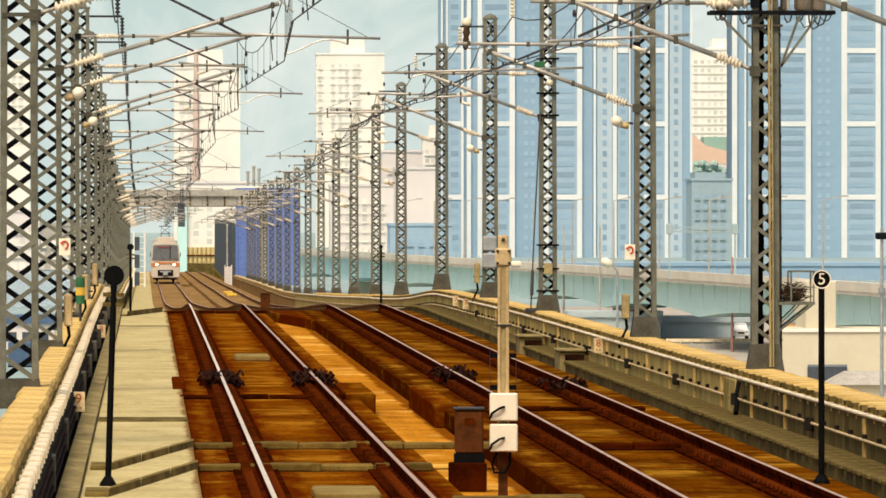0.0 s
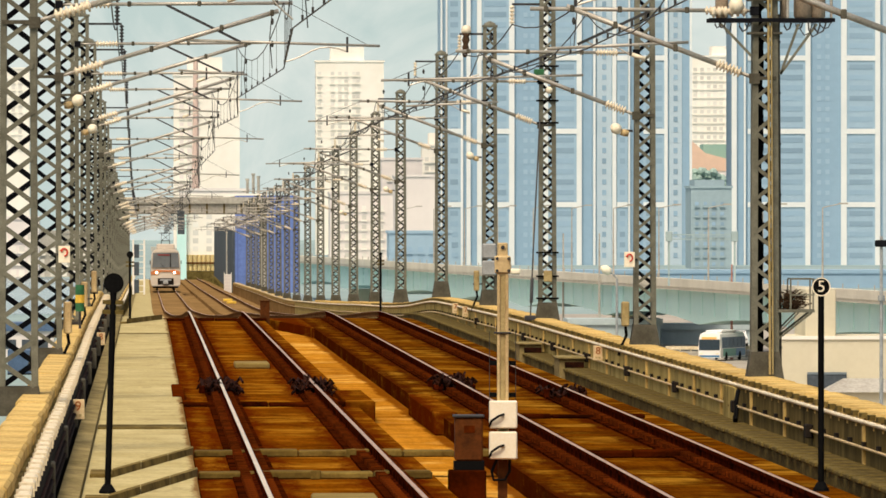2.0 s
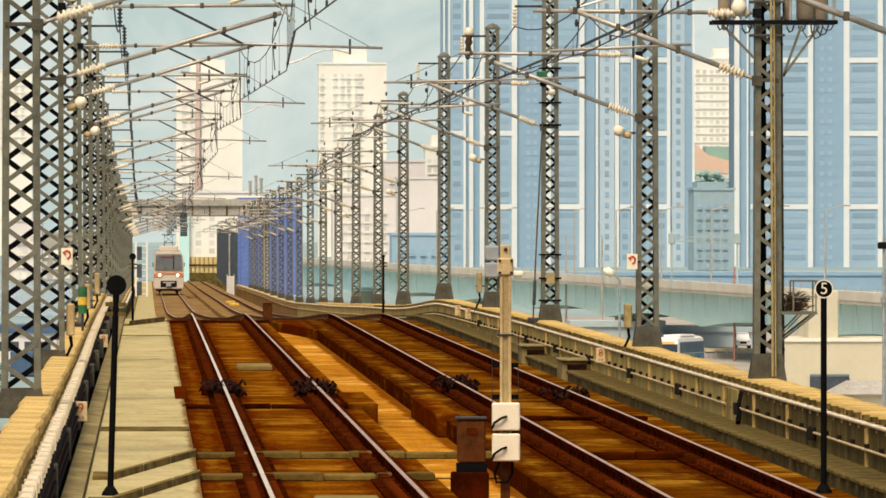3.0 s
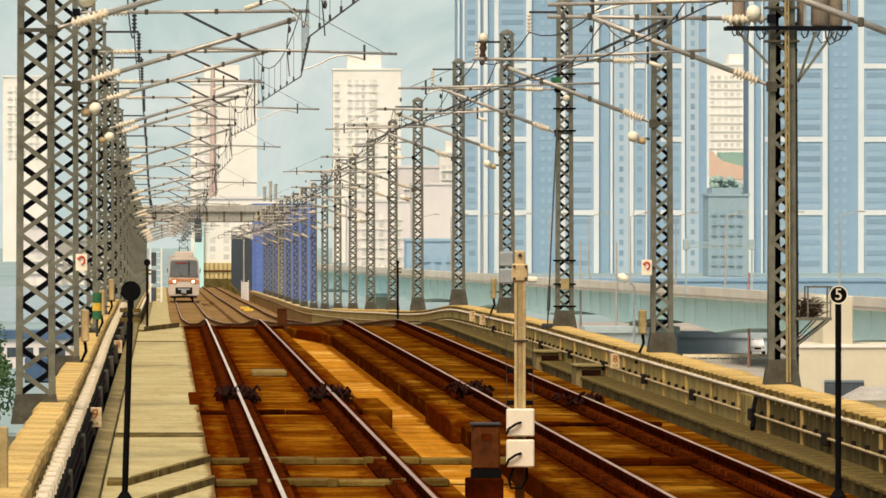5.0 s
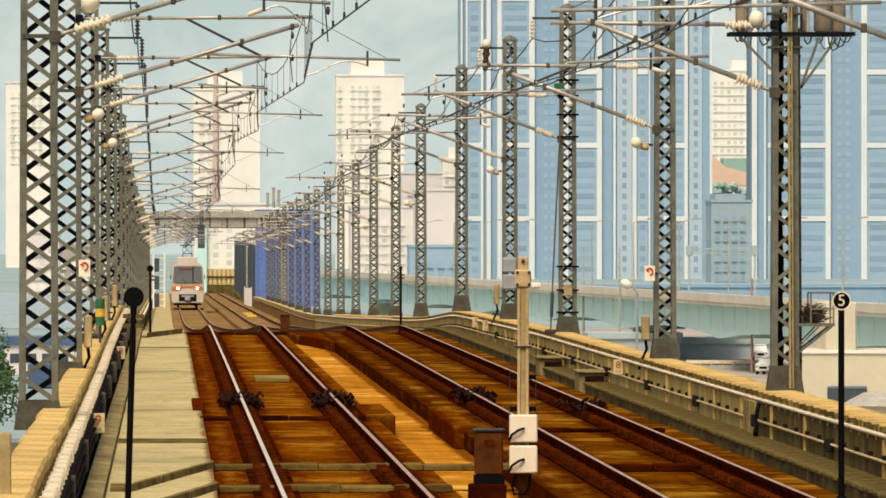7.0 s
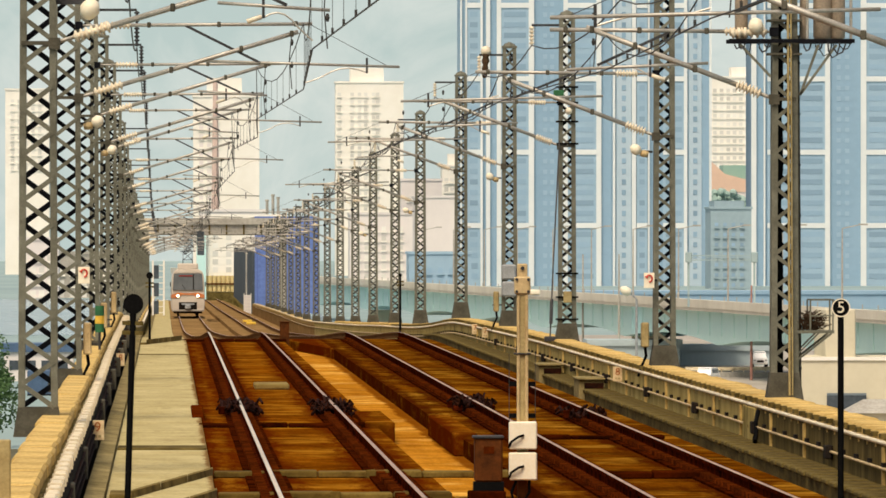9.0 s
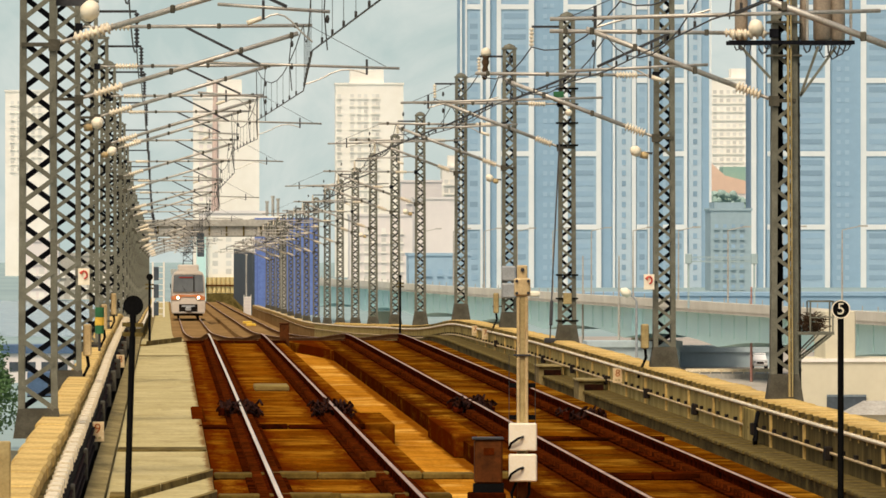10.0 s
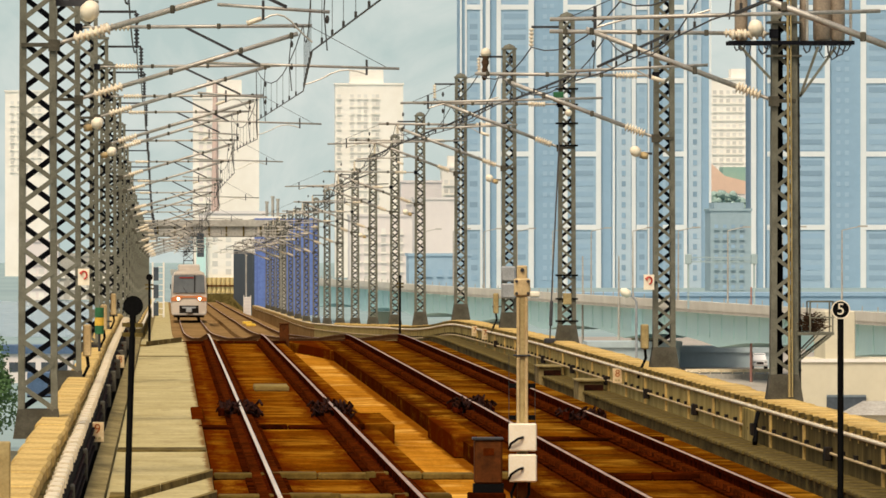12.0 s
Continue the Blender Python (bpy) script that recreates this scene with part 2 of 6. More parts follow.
M["under"] = material("dark_underframe", (0.024, 0.018, 0.014), (0.010, 0.009, 0.008), rough=0.8, scale=3)
M["headlight"] = material("lit_headlight", (1, 0.9, 0.75), (1, 0.9, 0.75), glow=(1.0, 0.86, 0.66), glow_strength=6.0, bump=0)
M["led"] = material("red_display", (0.15, 0.02, 0.02), (0.1, 0.02, 0.02), glow=(1.0, 0.12, 0.08), glow_strength=0.12, bump=0)
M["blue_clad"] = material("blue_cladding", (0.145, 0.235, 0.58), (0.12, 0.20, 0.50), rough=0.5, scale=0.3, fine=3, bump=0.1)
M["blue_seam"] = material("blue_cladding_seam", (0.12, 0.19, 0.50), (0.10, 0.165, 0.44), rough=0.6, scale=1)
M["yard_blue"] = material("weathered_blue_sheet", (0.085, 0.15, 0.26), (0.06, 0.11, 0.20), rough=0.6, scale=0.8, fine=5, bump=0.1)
# near-black puts shade on the shed's side wall; also serves dark panels
M["shed_side"] = material("shaded_side_and_dark_panel", (0.09, 0.11, 0.13), (0.06, 0.075, 0.09), rough=0.7, scale=0.4, fine=3)
M["grey_conc"] = material("pale_grey_concrete", (0.46, 0.44, 0.39), (0.35, 0.33, 0.29), rough=0.85, scale=0.4, fine=4)
# tower tones are washed pale blue so the colour carries the haze
M["tower_blue"] = material("hazed_blue_tower_wall", (0.335, 0.475, 0.595), (0.305, 0.445, 0.565), rough=0.6, scale=0.05, fine=0.5, bump=0)
M["tower_deep"] = material("hazed_deeper_tower_wall", (0.275, 0.415, 0.545), (0.250, 0.390, 0.520), rough=0.6, scale=0.05, fine=0.5, bump=0)
M["tower_glass"] = material("hazed_tower_glass", (0.275, 0.405, 0.525), (0.250, 0.380, 0.500), rough=0.3, scale=0.1, bump=0, island=0.15)
M["tower_pane"] = material("hazed_tower_pane", (0.46, 0.570, 0.650), (0.42, 0.535, 0.620), rough=0.6, scale=0.1, bump=0)
M["tower_white"] = material("hazed_tower_trim", (0.76, 0.79, 0.785), (0.69, 0.73, 0.735), rough=0.6, scale=0.1, fine=1, bump=0)
M["flat_white"] = material("bright_white_render", (0.90, 0.87, 0.80), (0.82, 0.78, 0.70), rough=0.7, scale=0.06, fine=0.6, bump=0)
# windows paled almost to the wall's tone to imitate haze
M["flat_win"] = material("hazed_flat_window", (0.72, 0.71, 0.66), (0.65, 0.64, 0.60), rough=0.4, scale=0.2, bump=0, island=0.2)
M["flat_cream"] = material("cream_render", (0.80, 0.745, 0.715), (0.72, 0.67, 0.65), rough=0.7, scale=0.06, bump=0)
# orange lightened, distance haze mixed into the tone
M["roof_orange"] = material("hazed_orange_roof", (0.78, 0.55, 0.42), (0.70, 0.49, 0.38), rough=0.7, scale=0.1, bump=0)
M["roof_green"] = material("green_roof", (0.30, 0.47, 0.40), (0.27, 0.43, 0.37), rough=0.7, scale=0.1, bump=0)
M["teal"] = material("pale_teal_girder", (0.56, 0.82, 0.79), (0.51, 0.77, 0.75), rough=0.55, scale=0.15, fine=2, bump=0)
M["deck_conc"] = material("bridge_deck_concrete", (0.70, 0.66, 0.56), (0.60, 0.56, 0.47), rough=0.85, scale=0.15, fine=1.5, bump=0)
M["dark_soffit"] = material("bridge_soffit", (0.20, 0.25, 0.28), (0.16, 0.20, 0.23), rough=0.8, scale=0.2, bump=0)
M["cap_conc"] = material("bluish_cap_concrete", (0.37, 0.47, 0.48), (0.32, 0.42, 0.44), rough=0.85, scale=0.2, fine=1.5, bump=0)
M["pier"] = material("cream_pier_concrete", (0.66, 0.61, 0.465), (0.60, 0.555, 0.42), rough=0.85, scale=0.2, fine=2, bump=0)
M["road"] = material("dusty_road", (0.42, 0.385, 0.335), (0.35, 0.32, 0.28), rough=0.9, scale=0.05, fine=0.6, bump=0.1)
# office wall and its windows kept close in tone, haze in the colour
M["office"] = material("hazed_office_wall", (0.33, 0.435, 0.485), (0.30, 0.40, 0.45), rough=0.8, scale=0.1, fine=0.8, bump=0)
# lightened blue-grey offsets the bridge's shade and imitates haze
M["dusk"] = material("under_bridge_haze", (0.46, 0.55, 0.58), (0.39, 0.48, 0.51), rough=0.85, scale=0.3, fine=2, bump=0)
# ground shifted to blue-grey so its colour carries haze
M["ground"] = material("hazed_riverside_ground", (0.30, 0.395, 0.40), (0.24, 0.33, 0.34), rough=0.95, scale=0.01, fine=0.2, bump=0)
M["leaf"] = material("tree_foliage", (0.07, 0.13, 0.05), (0.04, 0.08, 0.035), rough=0.8, scale=0.5, fine=4)
M["bark"] = material("bark", (0.12, 0.09, 0.06), (0.08, 0.06, 0.04), rough=0.9)
M["bus_white"] = material("bus_white_paint", (0.90, 0.89, 0.87), (0.84, 0.83, 0.81), rough=0.35, scale=0.5, bump=0)
M["bus_blue"] = material("bus_blue_paint", (0.06, 0.22, 0.42), (0.05, 0.2, 0.38), rough=0.35, scale=0.5, bump=0)
M["bus_green"] = material("bus_green_paint", (0.10, 0.36, 0.28), (0.09, 0.32, 0.25), rough=0.35, scale=0.5, bump=0)
M["bus_glass"] = material("bus_glass", (0.04, 0.06, 0.08), (0.03, 0.05, 0.07), rough=0.12, bump=0)
M["bus_side_glass"] = material("bus_side_glass", (0.10, 0.17, 0.26), (0.07, 0.12, 0.19), rough=0.45, scale=0.6, bump=0)
M["amber"] = material("amber_display", (0.6, 0.3, 0.1), (0.5, 0.25, 0.1), glow=(1.0, 0.5, 0.15), glow_strength=0.6, bump=0)
M["tyre"] = material("tyre_rubber", (0.02, 0.02, 0.02), (0.015, 0.015, 0.015), rough=0.9)
M["crane_red"] = material("faded_red_pole", (0.42, 0.22, 0.18), (0.34, 0.18, 0.15), rough=0.7)
M["water"] = material("hazy_river_water", (0.25, 0.33, 0.36), (0.22, 0.30, 0.33), rough=0.25, scale=0.02, fine=0.3, bump=0.1)


# emission backdrop: daylight and haze are painted into both colours
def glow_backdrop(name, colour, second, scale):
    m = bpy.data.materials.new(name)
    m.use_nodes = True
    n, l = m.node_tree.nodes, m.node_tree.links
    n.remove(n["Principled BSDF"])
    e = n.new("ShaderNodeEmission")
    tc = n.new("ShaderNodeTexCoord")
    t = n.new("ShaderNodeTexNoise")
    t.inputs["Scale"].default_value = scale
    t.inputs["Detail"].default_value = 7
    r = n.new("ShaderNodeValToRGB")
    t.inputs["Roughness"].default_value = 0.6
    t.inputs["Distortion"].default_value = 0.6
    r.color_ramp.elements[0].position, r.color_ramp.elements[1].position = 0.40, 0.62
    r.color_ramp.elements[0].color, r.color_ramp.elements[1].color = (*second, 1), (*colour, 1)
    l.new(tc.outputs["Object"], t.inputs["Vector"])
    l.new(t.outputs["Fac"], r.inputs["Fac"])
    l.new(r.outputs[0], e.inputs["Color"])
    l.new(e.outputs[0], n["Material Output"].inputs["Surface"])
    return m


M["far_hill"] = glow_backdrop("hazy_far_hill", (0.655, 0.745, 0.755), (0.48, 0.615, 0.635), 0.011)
M["far_sky"] = glow_backdrop("hazy_sky", (0.666, 0.768, 0.794), (0.614, 0.723, 0.755), 0.0015)


# ---- mesh tools ----
class Solid:
    """Collects vertices and faces of one mesh."""

    def __init__(self):
        self.v, self.f = [], []

    def add(self, verts, faces):
        k = len(self.v)
        self.v += [tuple(p) for p in verts]
        self.f += [tuple(i + k for i in q) for q in faces]
        return self

    def box(self, x0, x1, y0, y1, z0, z1):
        v = [(x, y, z) for z in (z0, z1) for x, y in ((x0, y0), (x1, y0), (x1, y1), (x0, y1))]
        return self.add(v, [(3, 2, 1, 0), (4, 5, 6, 7), (0, 1, 5, 4), (1, 2, 6, 5), (2, 3, 7, 6), (3, 0, 4, 7)])

    def bevel_box(self, x0, x1, y0, y1, z0, z1, b):
        """A box with chamfered edges all round."""
        v = []
        for z, i in ((z0, b), (z0 + b, 0), (z1 - b, 0), (z1, b)):
            for x, y in ((x0 + b, y0 + i), (x1 - b, y0 + i), (x1 - i, y0 + b), (x1 - i, y1 - b),
                         (x1 - b, y1 - i), (x0 + b, y1 - i), (x0 + i, y1 - b), (x0 + i, y0 + b)):
                v.append((x, y, z))
        f = [tuple(range(7, -1, -1)), tuple(range(24, 32))]
        for r in range(3):
            for i in range(8):
                j = (i + 1) % 8
                f.append((r * 8 + i, r * 8 + j, r * 8 + 8 + j, r * 8 + 8 + i))
        return self.add(v, f)

    def bar(self, p, q, w, h=None):
        """A square bar from p to q."""
        return self.tube(p, q, w * 0.7071, 4, None if h is None else h * 0.7071, math.pi / 4)

    def tube(self, p, q, r, n=8, r2=None, start=0.0):
        p, q = Vector(p), Vector(q)
        d = (q - p).normalized()
        up = Vector((0, 0, 1)) if abs(d.z) < 0.95 else Vector((0, 1, 0))
        a = d.cross(up).normalized()
        b = a.cross(d)
        r2 = r if r2 is None else r2
        v = []
        for c, rr in ((p, r), (q, r2)):
            for i in range(n):
                t = start + 2 * math.pi * i / n
                v.append(c + (a * math.cos(t) + b * math.sin(t)) * rr)
        f = [(i, (i + 1) % n, n + (i + 1) % n, n + i) for i in range(n)]
        f += [tuple(range(n - 1, -1, -1)), tuple(range(n, 2 * n))]
        return self.add(v, f)

    def run(self, points, r, n=6):
        """One bent tube through the points."""
        pts = [Vector(p) for p in points]
        v = []
        for i, c in enumerate(pts):
            d = (pts[min(i + 1, len(pts) - 1)] - pts[max(i - 1, 0)]).normalized()
            up = Vector((0, 0, 1)) if abs(d.z) < 0.95 else Vector((0, 1, 0))
            a = d.cross(up).normalized()
            b = a.cross(d)
            v += [c + (a * math.cos(2 * math.pi * k / n) + b * math.sin(2 * math.pi * k / n)) * r for k in range(n)]
        m = len(pts)
        f = [(i * n + k, i * n + (k + 1) % n, i * n + n + (k + 1) % n, i * n + n + k) for i in range(m - 1) for k in range(n)]
        f += [tuple(range(n - 1, -1, -1)), tuple(range((m - 1) * n, m * n))]
        return self.add(v, f)

    def sweep(self, section, ds, closed=True, left=False, right=False):
        """A section of (x, z) swept along the line at the distances ds, following its fall and drift."""
        m = len(section)
        v = []
        for d in ds:
            e = drift(d) + (glide(d, LEFT_DRIFT) if left else 0.0)
            v += [(x + e, d, z + fall(d) + (glide(d, RIGHT_DIP) if right else 0.0)) for x, z in section]
        f = []
        for k in range(len(ds) - 1):
            for i in range(m if closed else m - 1):
                j = (i + 1) % m
                f.append((k * m + j, k * m + i, k * m + m + i, k * m + m + j))
        if closed:
            f += [tuple(range(m)), tuple(reversed(range((len(ds) - 1) * m, len(ds) * m)))]
        return self.add(v, f)

    def lathe(self, c, rings, n=10, axis=(0, 0, 1)):
        """Rings of (radius, height) turned about an axis through c."""
        q = Vector((0, 0, 1)).rotation_difference(Vector(axis))
        v = [Vector(c) + q @ Vector((r * math.cos(2 * math.pi * i / n), r * math.sin(2 * math.pi * i / n), h)) for r, h in rings for i in range(n)]
        f = [(k * n + i, k * n + (i + 1) % n, k * n + n + (i + 1) % n, k * n + n + i) for k in range(len(rings) - 1) for i in range(n)]
        f += [tuple(range(n - 1, -1, -1)), tuple(range((len(rings) - 1) * n, len(rings) * n))]
        return self.add(v, f)

    def mesh(self, name, mat, smooth=False):
        me = bpy.data.meshes.new(name)
        me.from_pydata(self.v, [], self.f)
        me.materials.append(M[mat])
        if smooth:
            me.polygons.foreach_set("use_smooth", [True] * len(me.polygons))
        me.update()
        return me


def thing(name, label, category, x=0.0, y=0.0, z=0.0, group="", kind=""):
    ob = new(name)
    ob.empty_display_size = 0.1
    ob.matrix_basis = pose(x, y, z)
    return tagged(ob, label, category, group, kind)


def part(name, solid, mat, parent, label="", smooth=False):
    ob = new(name, solid if isinstance(solid, bpy.types.Mesh) else solid.mesh(name, mat, smooth))
    ob.parent = parent
    if label:
        tagged(ob, label)
    return ob


def whole(name, solid, mat, label, category, kind="", group="", smooth=False):
    return tagged(new(name, solid.mesh(name, mat, smooth)), label, category, group, kind)


def glide(d, table):
    """Smooth value at d from a short table."""
    xs, ys = [p[0] for p in table], [p[1] for p in table]
    if d <= xs[0]:
        return ys[0]
    if d >= xs[-1]:
        return ys[-1]
    k = max(i for i in range(len(xs)) if xs[i] <= d)
    k = min(k, len(xs) - 2)

    def slope(i):
        if i == 0 or i == len(xs) - 1:
            return 0.0 if i == 0 else (ys[i] - ys[i - 1]) / (xs[i] - xs[i - 1])
        return 0.5 * ((ys[i] - ys[i - 1]) / (xs[i] - xs[i - 1]) + (ys[i + 1] - ys[i]) / (xs[i + 1] - xs[i]))
    h = xs[k + 1] - xs[k]
    u = (d - xs[k]) / h
    return ((2 * u ** 3 - 3 * u * u + 1) * ys[k] + (u ** 3 - 2 * u * u + u) * h * slope(k)
            + (3 * u * u - 2 * u ** 3) * ys[k + 1] + (u ** 3 - u * u) * h * slope(k + 1))


FALL = [(0, 0), (120, 0), (212, 0), (232, 0), (238, -0.02), (246, -0.11), (256, -0.26), (281, -0.64), (322, -1.15), (343, -1.41), (420, -2.21), (474, -2.70), (608, -3.38), (752, -4.11), (1000, -5.25), (1300, -6.7)]
DRIFT = [(0, 0), (120, 0), (225, 0), (472, -0.17), (700, -0.19), (1300, -0.19)]


LEFT_DRIFT = [(30, 0.08), (75, 0.03), (125, 0.0), (180, -0.07), (220, -0.07), (1300, -0.07)]


# the far parapet sags a little before the crest
RIGHT_DIP = [(180, 0.0), (205, -0.05), (231, -0.12), (259, -0.20), (282, -0.14), (331, 0.0), (1300, 0.0)]


def fall(d):
    """Height of the rail heads along the line: level, then over the crest and down."""
    return glide(d, FALL)


def drift(d):
    return glide(d, DRIFT)


NEAR = [-10 + 10 * i for i in range(22)]
LINE = [d for d in NEAR if d < 205] + [205 + 5 * i for i in range(16)] + [290 + 20 * i for i in range(40)]
TRACKS = (1.97, 5.87)
GAUGE = 0.7525

# ---- viaduct structure ----
viaduct = thing("viaduct_deck", "rust-stained concrete railway viaduct deck with walkway", "viaduct", kind="structure")
part("deck", Solid().sweep([(-1.75, -0.75), (-1.75, -2.2), (8.75, -2.2), (8.75, -0.75)], LINE), "concrete", viaduct)
part("gutter_floor", Solid().sweep([(0.3, -0.45), (0.3, -0.76), (8.1, -0.76), (8.1, -0.45)], [d for d in LINE if d <= 245]), "gutter", viaduct, "orange rust-stained concrete gutter")
part("gutter_floor", Solid().sweep([(0.3, -0.45), (0.3, -0.76), (8.1, -0.76), (8.1, -0.45)], [d for d in LINE if d >= 245]), "slab_far", viaduct, "brown gutter paled with haze")
for cx, lo, hi, name in ((TRACKS[0], 0.58, 3.25, "track_slab"), (TRACKS[1], 4.3, 7.45, "track_slab")):
    part(name, Solid().sweep([(lo, -0.2), (lo, -0.46), (hi, -0.46), (hi, -0.2)], [d for d in LINE if d <= 245]), "slab" if cx < 3 else "slab_darker", viaduct, "rust-stained concrete track slab")
    part(name, Solid().sweep([(lo, -0.2), (lo, -0.46), (hi, -0.46), (hi, -0.2)], [d for d in LINE if d >= 245]), "slab_far", viaduct, "brown concrete track slab paled with haze")
edge = [(4.3, 213.0), (4.27, 216.0), (4.16, 219.5), (3.98, 223.0), (3.75, 227.0), (3.5, 231.5), (3.3, 236.0), (3.25, 240.0)]
rows = [(x, 4.3, d) for x, d in edge[1:]] + [(3.25, 4.3, d) for d in LINE if 240 < d <= 300]
crest = Solid()
crest.add([p for a, b, d in rows for p in ((a, d, -0.2 + fall(d)), (b, d, -0.2 + fall(d)), (b, d, -0.46 + fall(d)), (a, d, -0.46 + fall(d)))],
          [(4 * k + i, 4 * k + (i + 1) % 4, 4 * k + 4 + (i + 1) % 4, 4 * k + 4 + i) for k in range(len(rows) - 1) for i in range(4)] + [(3, 2, 1, 0)])
part("track_slab", crest, "slab", viaduct, "rust-stained slab closing the gutter at the crest")
part("walkway_slab", Solid().sweep([(-0.66, -0.15), (-0.66, -0.77), (0.56, -0.77), (0.56, -0.15)], LINE), "walkway", viaduct, "pale worn concrete walkway")
part("walkway_kerb", Solid().sweep([(-0.88, -0.06), (-0.88, -0.77), (-0.67, -0.77), (-0.67, -0.08)], LINE), "kerb", viaduct, "grey concrete kerb")

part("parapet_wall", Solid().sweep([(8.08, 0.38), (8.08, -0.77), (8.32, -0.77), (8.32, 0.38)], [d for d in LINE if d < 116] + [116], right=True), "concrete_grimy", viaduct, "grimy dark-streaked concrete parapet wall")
part("parapet_wall", Solid().sweep([(8.08, 0.38), (8.08, -0.77), (8.32, -0.77), (8.32, 0.38)], [116] + [d for d in LINE if 116 < d <= 450], right=True), "concrete", viaduct, "stained concrete parapet wall")
part("wall_pilaster", Solid().bevel_box(8.03, 8.085, 115.2, 117.4, -0.11, 0.385, 0.01), "concrete", viaduct, "concrete pilaster at the wall joint")
part("parapet_wall", Solid().sweep([(8.08, 0.38), (8.08, -0.77), (8.32, -0.77), (8.32, 0.38)], [d for d in LINE if 450 <= d <= 770]), "slab_far", viaduct, "brown parapet wall paled with haze")
part("parapet_wall", Solid().sweep([(-1.5, 0.40), (-1.5, -0.77), (-1.15, -0.77), (-1.15, 0.40)], LINE, left=True), "concrete", viaduct, "stained concrete parapet wall")
part("cable_trough", Solid().sweep([(7.62, -0.12), (7.62, -0.40), (8.075, -0.40), (8.075, -0.12)], [d for d in LINE if d <= 270]), "trough", viaduct, "olive concrete cable trough")

# rails
for cx in TRACKS:
    track = thing("railway_track", "rusty rails fastened to a concrete slab", "track")
    for side in (-1, 1):
        x = cx + side * GAUGE
        head = "rail_head" if x < 2 else "rail_head_dull"
        part("rail_plinth", Solid().sweep([(x - 0.25, -0.172), (x - 0.25, -0.2), (x + 0.25, -0.2), (x + 0.25, -0.172)], [d for d in LINE if d <= 235]), "plinth", track)
        section = [(x - .030, -.004), (x - .030, -.045), (x - .009, -.055), (x - .009, -.135), (x - .07, -.15), (x - .07, -.165),
                   (x + .07, -.165), (x + .07, -.15), (x + .009, -.135), (x + .009, -.055), (x + .030, -.045), (x + .030, -.004)]
        rail = part("rail", Solid().sweep(section, [d for d in LINE if d <= 240]), "rail_side", track)
        part("rail", Solid().sweep(section, [d for d in LINE if d >= 240]), "rail_hazed", track, "brown rail paled with haze")
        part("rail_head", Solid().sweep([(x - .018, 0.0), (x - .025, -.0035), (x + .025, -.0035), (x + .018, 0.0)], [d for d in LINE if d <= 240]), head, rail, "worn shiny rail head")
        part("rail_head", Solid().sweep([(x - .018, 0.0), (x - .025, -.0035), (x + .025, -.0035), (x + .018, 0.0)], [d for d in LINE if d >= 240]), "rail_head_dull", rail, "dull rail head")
        clips = Solid()
        clip_me = Solid().bevel_box(-0.055, 0.055, -0.11, 0.11, 0, 0.062, 0.014).mesh("fastening_clip", "clip")
        for k in range(37):
            for s in (-1, 1):
                part("fastening_clip", clip_me, None, track).matrix_basis = pose(x + s * 0.115, 70 + 0.6 * k, -0.172)
        for k in range(37, 272):
            d = 70 + 0.6 * k
            for s in (-1, 1):
                a = x + s * 0.115
                clips.box(a - 0.055, a + 0.055, d - 0.11, d + 0.11, -.17 + fall(d), -.11 + fall(d))
        tagged(part("fastening", clips, "clip", track, "rail fastening clips"), kind="stuff")

# ---- parapet copings, handrails ----
def coping_blocks(x0, x1, z, step, first, last, wall_label, left=False):
    kerb = thing("parapet_coping", wall_label, "coping", kind="structure")
    xm = (x0 + x1) / 2
    me = Solid().bevel_box(x0 - xm, x1 - xm, 0.03, step - 0.03, 0, 0.16, 0.03).mesh("coping_block", "coping")
    n = int((last - first) / step)
    for k in range(n):
        d = first + k * step
        ob = part("coping_block", me, None, kerb)
        slope = math.degrees(math.atan2(fall(d + step) - fall(d), step))
        sag = 0.0 if left else glide(d, RIGHT_DIP)
        ob.matrix_basis = pose(xm + drift(d) + (glide(d, LEFT_DRIFT) if left else 0) + random.uniform(-0.012, 0.012), d, z + fall(d) + sag + random.uniform(-0.010, 0.010), slope, random.uniform(-1.5, 1.5))
    far = Solid().sweep([(x0, z + 0.16), (x0, z), (x1, z), (x1, z + 0.16)], [last] + [d for d in LINE if last < d <= 770], left=left)
    part("far_coping", far, "coping", kerb)


coping_blocks(8.12, 8.62, 0.37, 1.1, 70, 400, "yellowed concrete coping blocks on the parapet")
coping_blocks(-1.54, -1.16, 0.40, 2.2, 46, 400, "yellowed concrete coping blocks on the parapet", True)


def handrail(x, z, r, label, bracket_x, first, last):
    rail = thing("handrail", label, "handrail")
    ds = [d for d in LINE if first <= d <= 760]
    sec = [(x + r * math.cos(a), z + r * math.sin(a)) for a in [-2 * math.pi * i / 8 for i in range(8)]]
    part("pipe", Solid().sweep(sec, ds, right=True), "pipe" if r > 0.02 else "cream", rail, smooth=True)
    big = r > 0.02
    me = Solid().box(min(x, bracket_x) - (0 if big else 0.01), max(x, bracket_x), -0.06 if big else -0.13, 0.06 if big else 0.13, -0.07 if big else 0.02, -0.01 if big else 0.068).mesh("bracket", "coping" if big else "under")
    step = 1.18 if big else 1.9
    for k in range(int((last - first) / step)):
        d = first + step * k
        part("bracket", me, None, rail).matrix_basis = pose(drift(d), d, z + fall(d) + glide(d, RIGHT_DIP))


